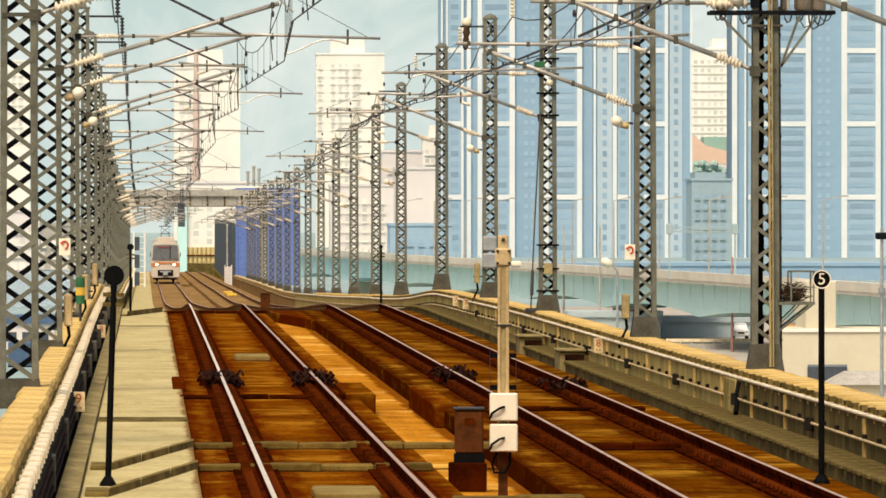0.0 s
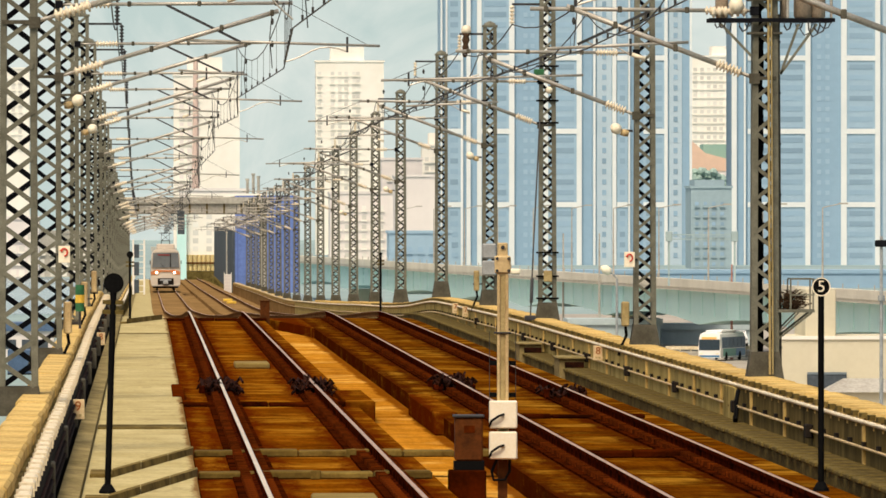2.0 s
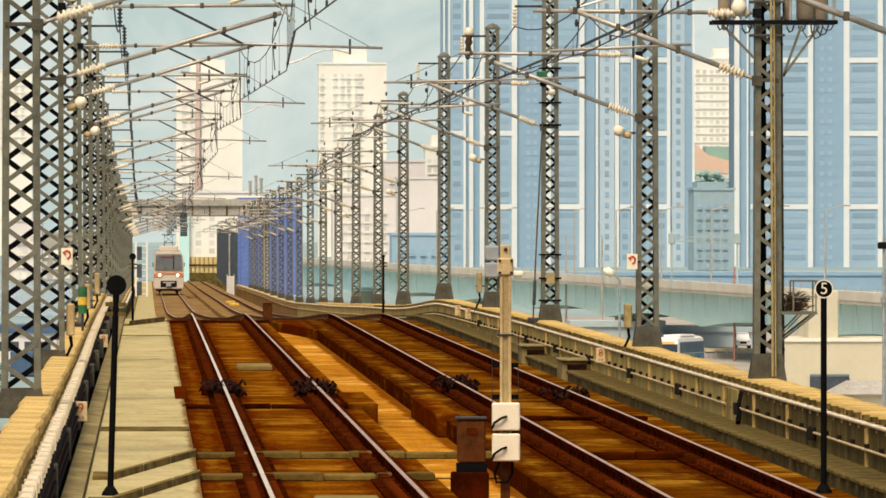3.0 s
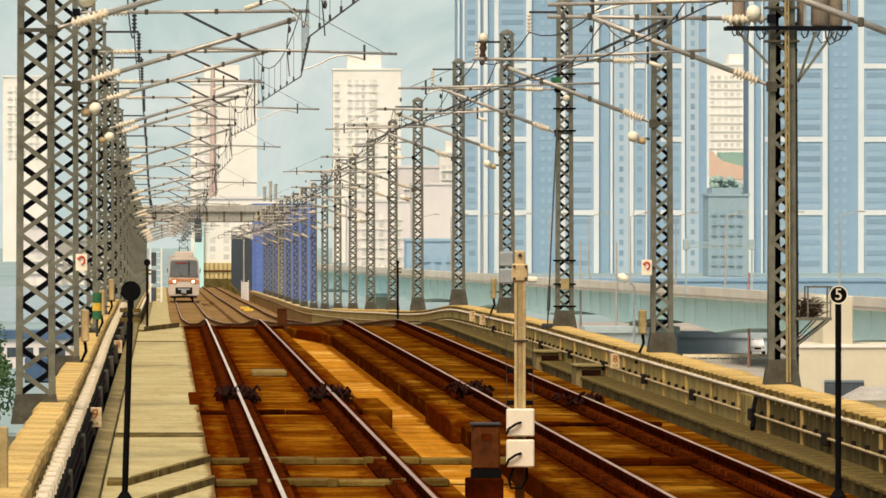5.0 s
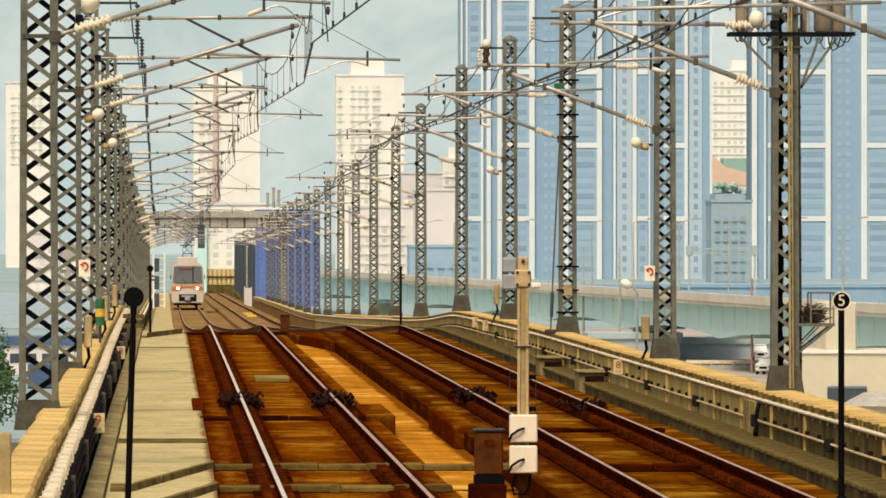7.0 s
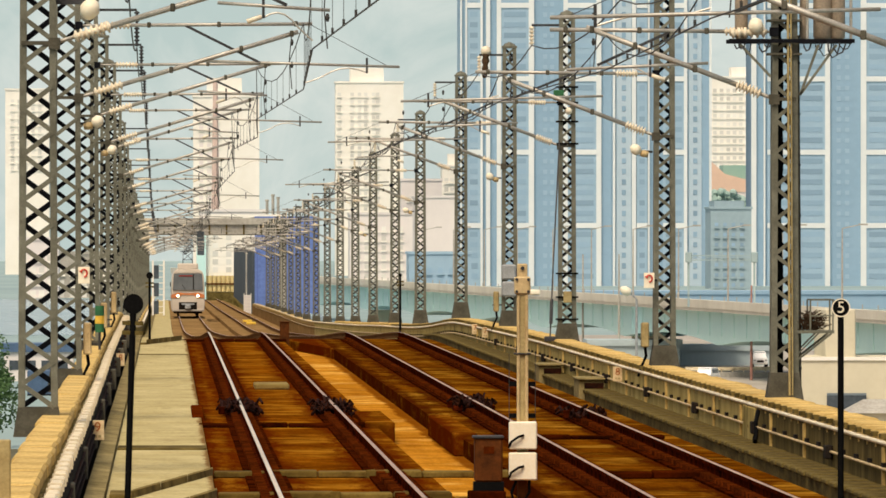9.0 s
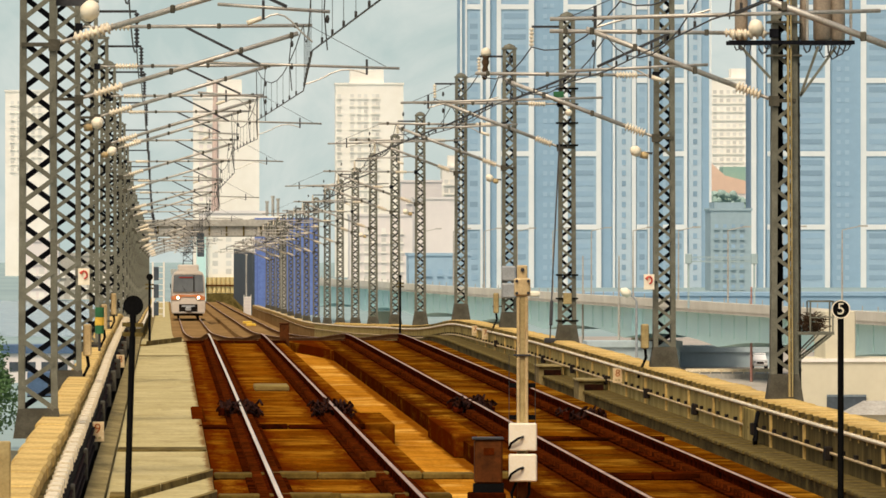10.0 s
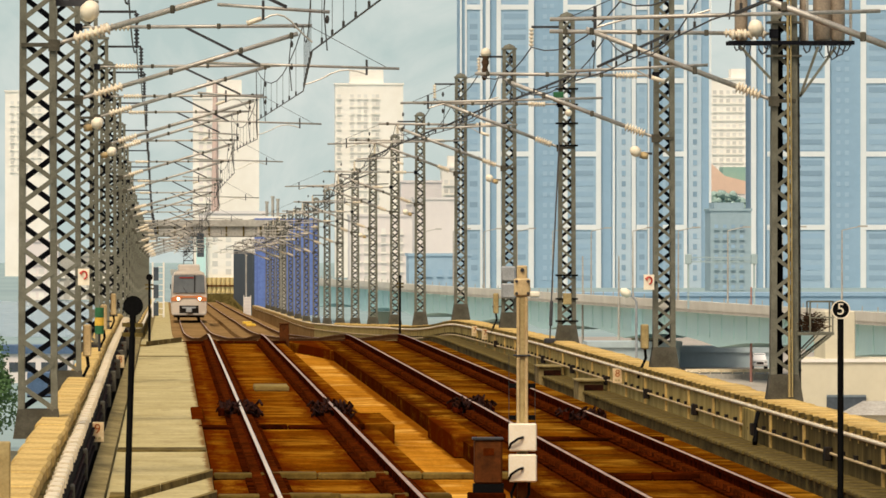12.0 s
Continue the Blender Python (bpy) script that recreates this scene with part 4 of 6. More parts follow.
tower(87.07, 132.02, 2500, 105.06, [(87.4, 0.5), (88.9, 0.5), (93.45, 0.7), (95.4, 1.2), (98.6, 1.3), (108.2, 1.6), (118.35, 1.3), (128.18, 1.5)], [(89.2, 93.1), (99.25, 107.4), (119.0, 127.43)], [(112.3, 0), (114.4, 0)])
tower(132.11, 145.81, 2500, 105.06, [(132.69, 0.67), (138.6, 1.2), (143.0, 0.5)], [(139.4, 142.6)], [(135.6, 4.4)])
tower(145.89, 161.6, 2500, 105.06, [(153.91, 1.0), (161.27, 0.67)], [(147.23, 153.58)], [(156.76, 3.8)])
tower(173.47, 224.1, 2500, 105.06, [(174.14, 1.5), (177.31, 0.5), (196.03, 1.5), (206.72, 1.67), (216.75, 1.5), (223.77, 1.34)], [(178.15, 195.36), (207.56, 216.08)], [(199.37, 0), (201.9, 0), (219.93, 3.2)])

# ---- road bridge over the river ----
def bridge_line(u):
    """u metres along the bridge from its near end."""
    return Vector((78 - 0.0667 * u, 660 + u, 0))


bridge = thing("road_bridge", "pale teal steel girder road bridge with concrete parapets", "bridge")
BZ = -5.3
girder, deck, parapet, soffit = Solid(), Solid(), Solid(), Solid()


def bridge_sweep(solid, section, us):
    v, f, m = [], [], len(section(0))
    for u in us:
        p = bridge_line(u)
        v += [(p.x + a, p.y, BZ + z) for a, z in section(u)]
    for k in range(len(us) - 1):
        for i in range(m):
            j = (i + 1) % m
            f.append((k * m + j, k * m + i, k * m + m + i, k * m + m + j))
    f += [tuple(range(m)), tuple(reversed(range((len(us) - 1) * m, len(us) * m)))]
    return solid.add(v, f)


US = [-60 + 6 * i for i in range(200)]
SPAN = 86.0


def haunch(u):
    return 2.75 + 1.0 * (2 * (((u - 5) / SPAN) % 1.0) - 1) ** 2


part("deck", bridge_sweep(deck, lambda u: [(-1.2, 0), (-1.2, -0.55), (11, -0.55), (11, 0)], US), "deck_conc", bridge)
part("parapet", bridge_sweep(parapet, lambda u: [(-1.3, 0.7), (-1.3, -0.2), (-1.0, -0.2), (-1.0, 0.7)], US), "deck_conc", bridge, "concrete roadside parapet")
part("girder", bridge_sweep(girder, lambda u: [(0, -0.55), (0, -0.55 - haunch(u)), (7, -0.55 - haunch(u)), (7, -0.55)], US), "teal", bridge, "pale teal haunched steel girder")
rib = Solid().box(-0.12, 0.02, -0.06, 0.06, -3.25, -0.55).mesh("stiffener", "teal")
post = Solid().box(-0.05, 0.05, -0.05, 0.05, 0, 0.5).mesh("rail_post", "grey_conc")
for k in range(100):
    p = bridge_line(-40 + 10 * k)
    part("stiffener", rib, None, bridge).matrix_basis = pose(p.x, p.y, BZ)
    part("rail_post", post, None, bridge).matrix_basis = pose(p.x - 1.1, p.y, BZ + 0.7)
for k in range(6):
    p = bridge_line(5 + 2 * SPAN * k)
    part("pier", Solid().bevel_box(p.x + 1, p.x + 4.5, p.y - 1.2, p.y + 1.2, -13.2, BZ - 0.55 - 3.7, 0.1), "pier", bridge, "cream concrete pier")
lamp_me = Solid().tube((0, 0, 0), (0, 0, 8.5), 0.11, 6, 0.06).tube((0, 0, 8.5), (1.8, 0, 8.9), 0.05, 5).box(1.6, 2.5, -0.15, 0.15, 8.82, 8.98).mesh("street_lamp", "grey_conc")
for k in range(14):
    p = bridge_line(40 + 42 * k)
    ob = tagged(new("street_lamp", lamp_me), "slim grey street lamp on the road bridge", "street lamp", group="street lamps on the bridge")
    ob.matrix_basis = pose(p.x - 0.7, p.y, BZ)

gantry = thing("sign_gantry", "slim grey steel gantry over the bridge road", "gantry", 57.1, 922, BZ)
for x in (0.0, 7.2):
    part("post", Solid().bar((x, 0, 0), (x, 0, 5.7), 0.22), "cap_conc", gantry)
    part("post_cap", Solid().bevel_box(x - 0.35, x + 0.35, -0.3, 0.3, 4.85, 5.95, 0.06), "cap_conc", gantry)
for z in (5.1, 5.6):
    part("chord", Solid().bar((0, 0, z), (7.2, 0, z), 0.1), "cap_conc", gantry)
for k in range(9):
    part("web", Solid().bar((0.8 * k, 0, 5.1 + 0.5 * (k % 2)), (0.8 * k + 0.8, 0, 5.6 - 0.5 * (k % 2)), 0.06), "cap_conc", gantry)

# ---- riverside road and buildings below the viaduct ----
whole("road", Solid().box(30, 110, 500, 1300, -12.995, -12.95), "road", "dusty pale grey riverside road", "road", kind="structure")
whole("water", Solid().box(-400, 30, 1300, 2000, -12.99, -12.94), "water", "pale hazy river water", "water", kind="structure")
abutment = thing("concrete_abutment", "cream concrete bridge abutment with low annex", "abutment", 58.07, 700, -13)
part("tall_block", Solid().bevel_box(-3.37, -0.84, 0, 12, 0, 9.42, 0.08), "pier", abutment)
part("annex", Solid().bevel_box(-5.43, 6.55, -0.6, 11, 0, 5.49, 0.08), "pier", abutment)
part("annex_roof_edge", Solid().box(-5.43, 6.55, -0.75, -0.62, 5.2, 5.49), "flat_white", abutment)
part("blue_shutter", Solid().box(-3.28, 0.0, -0.75, -0.58, 0, 2.3), "shed_side", abutment, "dark blue-grey shutter")
part("shutter_lintel", Solid().box(-3.28, 0.0, -0.8, -0.76, 2.3, 2.49), "dark_soffit", abutment)
kiosk = thing("kiosk", "low grey tiled-roof kiosk beside the road", "kiosk", 57.15, 670, -13)
part("wall", Solid().box(-2.6, 2.6, 0, 5, 0, 1.54), "pier", kiosk)
part("roof", Solid().add([(-3.2, -0.5, 1.45), (3.2, -0.5, 1.45), (3.2, 5.5, 1.45), (-3.2, 5.5, 1.45), (-1.6, 2, 2.52), (1.6, 2, 2.52)],
     [(3, 2, 1, 0), (0, 1, 5, 4), (1, 2, 5), (2, 3, 4, 5), (3, 0, 4)]), "grey_conc", kiosk)
barrier = thing("road_barrier", "white concrete barrier with railing along the road", "barrier", 56.64, 920, -13)
part("wall", Solid().box(0, 10.15, 0, 0.4, 0, 0.59), "grey_conc", barrier)
part("rail", Solid().box(0, 10.15, 0.1, 0.25, 0.77, 1.14), "pipe", barrier)
for k in range(9):
    part("post", Solid().box(0.3 + k * 1.2, 0.42 + k * 1.2, 0.1, 0.25, 0.59, 0.96), "pipe", barrier)

def car(name, label, category, x, y):
    van = thing(name, label, category, x, y, -12.95)
    part("body", Solid().bevel_box(-0.88, 0.88, 0, 4.4, 0.35, 1.2, 0.14), "bus_white", van)
    part("cabin", Solid().add([(-0.8, 0.9, 1.15), (0.8, 0.9, 1.15), (0.8, 4.3, 1.15), (-0.8, 4.3, 1.15), (-0.68, 1.5, 1.85), (0.68, 1.5, 1.85), (0.68, 4.0, 1.85), (-0.68, 4.0, 1.85)],
         [(3, 2, 1, 0), (4, 5, 6, 7), (0, 1, 5, 4), (1, 2, 6, 5), (2, 3, 7, 6), (3, 0, 4, 7)]), "bus_white", van)
    part("windscreen", Solid().add([(-0.7, 0.98, 1.22), (0.7, 0.98, 1.22), (0.62, 1.42, 1.76), (-0.62, 1.42, 1.76), (-0.7, 1.1, 1.22), (0.7, 1.1, 1.22), (0.62, 1.55, 1.76), (-0.62, 1.55, 1.76)],
         [(0, 1, 2, 3), (7, 6, 5, 4), (0, 4, 5, 1), (1, 5, 6, 2), (2, 6, 7, 3), (3, 7, 4, 0)]), "bus_glass", van)
    for sx in (-1, 1):
        part("side_window", Solid().box(sx * 0.755 - 0.03, sx * 0.755 + 0.03, 1.7, 3.9, 1.28, 1.68), "bus_glass", van)
        part("headlight", Solid().bevel_box(sx * 0.65 - 0.14, sx * 0.65 + 0.14, -0.03, 0.05, 0.75, 0.92, 0.02), "grey_box", van)
        for sy in (0.8, 3.5):
            part("wheel", Solid().tube((sx * 0.8 - 0.1, sy, 0.33), (sx * 0.8 + 0.1, sy, 0.33), 0.33, 12), "tyre", van)
    part("grille", Solid().box(-0.4, 0.4, -0.03, 0.03, 0.6, 0.85), "under", van)
    return van


car("parked_van", "small white van parked behind the road barrier", "van", 69.4, 985)
car_thing = car("white_car", "white car driving on the riverside road", "car", 70, 930)
whole("pole", Solid().tube((62.45, 900, -13), (62.45, 900, -2.82), 0.16, 6, 0.09), 'crane_red', 'slim faded red pole beside the road', 'pole')
whole("pole", Solid().tube((53.68, 1000, -13), (53.68, 1000, 0.24), 0.16, 6, 0.09), 'grey_conc', 'slim grey pole in haze', 'pole')
whole("pole", Solid().tube((51.87, 1050, -13), (51.87, 1050, 0.11), 0.16, 6, 0.09), 'grey_conc', 'slim grey pole in haze', 'pole')
lamp = thing("street_lamp", "white street lamp on a pale slim pole below the viaduct", "street lamp", 23.42, 420, -13)
part("pole", Solid().tube((0, 0, 0), (0, 0, 12.47), 0.1, 8, 0.06).tube((0, 0, 12.47), (-0.35, 0, 12.86), 0.05, 6), "grey_box", lamp)
part("head", Solid().lathe((-0.54, 0, 12.89), [(0.05, -0.3), (0.2, -0.2), (0.22, 0.1), (0.08, 0.3)], 10, (-0.85, 0, 0.45)), "white", lamp, "white lamp head", True)
lamp = thing("street_lamp", "dark street lamp on a pale pole below the viaduct", "street lamp", 36.61, 420, -13)
part("pole", Solid().tube((0, 0, 0), (0, 0, 14.57), 0.11, 8, 0.08), "grey_box", lamp)
part("head", Solid().bevel_box(-0.32, 0.3, -0.2, 0.2, 14.04, 14.38, 0.06), "mast_dark", lamp, "dark lamp head")
part("collar", Solid().tube((0, 0, 11.34), (0, 0, 11.62), 0.17, 8), "grey_box", lamp)
whole("lattice_tower", Solid().tube((15.29, 2600, -13), (15.29, 2600, 49.18), 1.5, 6, 0.7), "mast_pink", "slim faded pink lattice tower before an apartment block", "tower")

# ---- depot end: blue shed, overpass, far facade ----
shed = thing("blue_shed", "long blue-clad trackside shed, its side wall coloured as in shade", "shed", 8.18, 800, -4.87)
SW, SH, SL = 6.31, 9.2, 215.0
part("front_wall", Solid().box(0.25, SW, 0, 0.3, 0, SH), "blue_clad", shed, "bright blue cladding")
part("side_wall", Solid().box(0, 0.25, 0, SL, 0, SH - 3.3), "shed_side", shed, "side wall with shade put into its colour")
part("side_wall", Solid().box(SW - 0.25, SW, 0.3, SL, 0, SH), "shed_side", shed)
part("roof", Solid().box(0.25, SW, 0.3, SL, SH - 0.35, SH - 0.05), "grey_conc", shed)
seam = Solid().box(-0.05, 0.05, -0.06, 0.0, 0, SH).mesh("seam", "blue_seam")
for k in range(8):
    part("seam", seam, None, shed).matrix_basis = pose(0.5 + k * (SW - 0.8) / 7, 0, 0)
overpass = thing("overpass", "grey concrete overpass across the tracks", "overpass", 0, 787, 0)
part("beam", Solid().bevel_box(-4.4, 11.4, 0, 5, 2.55, 3.75, 0.1), "grey_conc", overpass)
part("parapet", Solid().box(-4.4, 11.4, -0.25, -0.02, 3.55, 4.15), "grey_conc", overpass)
for k in range(10):
    part("beam_rib", Solid().box(-4.0 + 1.6 * k, -3.85 + 1.6 * k, -0.12, 0.02, 2.6, 3.54), "trough", overpass)
for x in (-3.6, 10.6):
    part("column", Solid().box(x, x + 0.6, 1, 3, -12.9, 2.55), "grey_conc", overpass)
part("hanging_signal", Solid().bevel_box(2.95, 3.6, -0.35, -0.15, 0.7, 2.9, 0.05), "shed_side", overpass, "dark signal hung under the overpass")
frame_thing = thing("equipment_rack", "white steel lineside frame with dark panels", "equipment frame", -0.48, 600, -3.08)
for x in (-0.42, 0.36):
    part("post", Solid().bar((x, 0, 0), (x, 0, 3.9), 0.12), "flat_white", frame_thing)
for k in range(9):
    part("rung", Solid().bar((0.0, -0.05, 0.2 + 0.42 * k), (0.36, -0.05, 0.2 + 0.42 * k), 0.05), "flat_white", frame_thing)
for z in (0.1, 1.35, 2.6):
    part("panel", Solid().bevel_box(-0.40, 0.0, 0.0, 0.12, z, z + 0.95, 0.02), "shed_side", frame_thing, "dark panel")
box = thing("lineside_cabinet", "small pale lineside cabinet with a ladder by the shed wall", "cabinet", 7.55, 780, fall(780) - 0.45)
part("body", Solid().bevel_box(-0.3, 0.3, 0, 0.5, 0, 1.7, 0.04), "flat_cream", box)
part("mast_pole", Solid().tube((-0.1, 0.25, 1.7), (-0.1, 0.25, 5.6), 0.07, 8), "grey_conc", box)
for x in (-0.32, 0.32):
    part("ladder_rail", Solid().bar((x, -0.08, 0), (x, -0.08, 1.9), 0.06), "flat_white", box)
for k in range(6):
    part("rung", Solid().bar((-0.32, -0.1, 0.2 + 0.3 * k), (0.32, -0.1, 0.2 + 0.3 * k), 0.05), "flat_white", box)
depot = thing("depot_building", "pale white depot building with a yellow corrugated band", "building", 7.6, 1250, -10)
part("wall", Solid().box(-1.5, 10.03, 0, 20, 0, 15.5), "flat_white", depot)
part("loading_base", Solid().box(-1.6, 10.1, -0.9, -0.02, 0, 4.05), "trough", depot, "dark brown loading bay wall")
part("teal_tower", Solid().box(-3.0, -1.62, -1, 8, 0, 14.5), "teal", depot, "pale teal stair tower")
pan = Solid().tube((0, 0, 4.09), (0, 0, 6.43), 0.32, 8).mesh("yellow_panel", "depot_yellow")
for k in range(16):
    part("yellow_panel", pan, None, depot).matrix_basis = pose(-1.67 + 0.66 * k, -0.3, 0)
part("belt", Solid().box(-1.83, 4.18, -0.75, -0.62, 5.09, 5.34), "brown_box", depot)
for k in range(7):
    for i in range(2):
        part("window", Solid().box(-0.66 + 2.0 * i, -0.66 + 0.8 + 2.0 * i, -0.05, 0.02, 6.93 + 1.2 * k, 6.93 + 0.75 + 1.2 * k), "flat_win", depot)


for x, z in ((15.6, 7.6), (16.5, 8.4), (17.3, 8.0)):
    stack = Solid().tube((x, 1300, -13), (x, 1300, z), 0.22, 10).tube((x, 1300, z), (x, 1300, z + 0.3), 0.3, 10)
    whole("vent_stack", stack, "grey_conc", "slim grey vent stack beyond the overpass", "stack", group="vent stacks beyond the overpass")

# ---- lineside things ----
def on(x, d, z=0.0):
    """A place at x metres beside the line's axis, d along it, z over the rail heads."""
    return (x + drift(d), d, z + fall(d))


def ring(c, r0, r1, y0, y1, n=28):
    """A flat ring facing the line."""
    s = Solid()
    v = [(c[0] + r * math.cos(2 * math.pi * i / n), y, c[2] + r * math.sin(2 * math.pi * i / n)) for y in (y0, y1) for r in (r0, r1) for i in range(n)]
    f = []
    for i in range(n):
        j = (i + 1) % n
        f += [(i, n + i, n + j, j), (2 * n + i, 2 * n + j, 3 * n + j, 3 * n + i), (n + i, 3 * n + i, 3 * n + j, n + j), (i, j, 2 * n + j, 2 * n + i)]
    return s.add(v, f)


def writing(text, size, mat, parent, x, y, z, label=""):
    """Raised lettering facing the camera, turned into a mesh."""
    cu = bpy.data.curves.new("writing", "FONT")
    cu.body, cu.size, cu.align_x, cu.align_y, cu.extrude = text, size, "CENTER", "CENTER", 0.003
    tmp = bpy.data.objects.new("tmp", cu)
    scene.collection.objects.link(tmp)
    bpy.context.view_layer.update()
    me = bpy.data.meshes.new_from_object(tmp.evaluated_get(bpy.context.evaluated_depsgraph_get()))
    bpy.data.objects.remove(tmp)
    me.materials.clear()
    me.materials.append(M[mat])
    ob = part("numeral", me, None, parent, label)
    ob.matrix_basis = pose(x, y, z, 90)
    return ob


def disc_post(x, d, foot, height, r, face, label, lean=0.0):
    p = thing("signal_post", label, "signal post")
    p.matrix_basis = pose(*on(x, d, foot), 0, lean)
    part("pole", Solid().tube((0, 0, 0.02), (0, 0, height - r * 0.7), 0.033, 10), "black", p)
    part("foot", Solid().lathe((0, 0, 0), [(0.09, 0), (0.085, 0.03), (0.04, 0.1)], 10), "black", p)
    part("disc", Solid().tube((0, -0.03, height), (0, 0.0, height), r, 28), "black", p, "round black disc")
    if face:
        part("rim", ring((0, 0, height), r * 0.88, r, -0.037, -0.031), "white", p, "pale painted rim")
        writing(face, r * 1.75, "white", p, 0, -0.036, height, "white painted numeral")
    else:
        for z in (height - 0.2, height - 0.3):
            part("clamp", Solid().box(-0.11, 0.11, -0.02, 0.03, z - 0.022, z + 0.022), "trough", p, "pale bracket")
        part("cowl", Solid().tube((0, 0.0, height - 0.01), (0, 0.08, height - 0.01), r * 0.85, 20), "black", p)
    return p


disc_post(-0.4, 88, -0.15, 2.19, 0.105, "", "black disc signal on a slim black post on the walkway", 1.7)
disc_post(7.2, 90, -0.2, 2.18, 0.1, "5", "black round number disc on a slim black post beside the track")
disc_post(-0.42, 223, -0.15, 1.8, 0.09, "", "black disc signal on a slim black post on the walkway")
disc_post(6.95, 250, -0.2, 1.9, 0.05, "", "slim dark post beside the far track")

# post with two white boxes
post = thing("equipment_post", "cream post with two white equipment boxes between the tracks", "post", *on(3.82, 90.5, -0.45))
part("lower_pole", Solid().bar((0, 0, 0), (0, 0, 1.5), 0.10), "brown_box", post, "rusty lower post")
part("pole", Solid().bevel_box(-0.055, 0.055, -0.055, 0.055, 0.75, 2.9, 0.012), "cream", post, "cream painted post")
for sx in (-0.045, 0.045):
    part("flange", Solid().bevel_box(sx - 0.016, sx + 0.016, -0.078, -0.054, 0.76, 2.56, 0.006), "cream", post)
# ochre strip darkens the groove, its shade put into the colour
part("channel", Solid().box(-0.026, 0.026, -0.0605, -0.054, 0.8, 2.56), "yellow_box", post, "channel of the post with groove shade in its colour")
for sx in (-0.062, 0.062):
    for z in (2.6, 2.73):
        part("clamp_bolt", Solid().tube((sx, -0.1, z), (sx, -0.084, z), 0.017, 8), "strut", post)
part("collar", Solid().bevel_box(-0.09, 0.09, -0.09, 0.09, 1.925, 1.945, 0.004), "strut", post)
part("head_clamp", Solid().bevel_box(-0.085, 0.085, -0.085, 0.085, 2.57, 2.76, 0.015), "cream", post)
part("clamp_bolt", Solid().tube((0, -0.06, 2.85), (0, -0.07, 2.85), 0.022, 8), "strut", post)
for z in (0.585, 0.915):
    bx = part("white_box", Solid().bevel_box(-0.148, 0.148, -0.22, -0.07, z, z + 0.295, 0.013), "white", post, "white enamelled box")
    part("cable", Solid().run([(-0.15, -0.2, z + 0.02), (-0.13, -0.25, z + 0.08), (-0.05, -0.26, z + 0.135), (0.005, -0.23, z + 0.15)], 0.014), "black", bx, "black cable")
for z in (1.27, 1.61):
    for a in (-0.14, 0.06):
        part("cross_bar", Solid().box(a, a + 0.08, -0.03, 0.03, z - 0.025, z + 0.025), "black", post)
for sx in (-0.14, 0.14):
    part("side_wire", Solid().tube((sx, 0, 1.1), (sx, 0, 1.95), 0.004, 5), "wire", post)
part("lower_cable", Solid().run([(-0.06, -0.12, 0.6), (-0.12, -0.1, 0.45), (-0.1, -0.1, 0.36), (0.02, -0.1, 0.36), (0.07, -0.1, 0.45), (0.07, -0.1, 0.7)], 0.016), "black", post)

cab = thing("track_cabinet", "rusty brown trackside cabinet on a concrete plinth", "cabinet", *on(3.63, 95, -0.45))
part("plinth", Solid().bevel_box(-0.23, 0.19, -0.2, 0.2, 0, 0.33, 0.015), "plinth", cab, "dark stained concrete plinth")
part("base", Solid().box(-0.17, 0.17, -0.15, 0.15, 0.33, 0.43), "black", cab)
part("body", Solid().bevel_box(-0.16, 0.155, -0.15, 0.15, 0.43, 0.92, 0.02), "brown_box", cab)
part("lid", Solid().bevel_box(-0.18, 0.17, -0.17, 0.17, 0.92, 0.95, 0.008), "strut", cab)
part("plate", Solid().box(-0.06, 0.06, -0.158, -0.151, 0.75, 0.83), "clip", cab)
cab = thing("track_cabinet", "small rusty red trackside box between the tracks", "cabinet", *on(3.25, 231, -0.45))
part("body", Solid().bevel_box(-0.13, 0.13, -0.12, 0.12, 0.05, 0.78, 0.02), "brown_box", cab)
part("lid", Solid().bevel_box(-0.15, 0.15, -0.14, 0.14, 0.78, 0.81, 0.008), "brown_box", cab)
part("base", Solid().box(-0.15, 0.15, -0.14, 0.14, 0, 0.05), "plinth", cab)

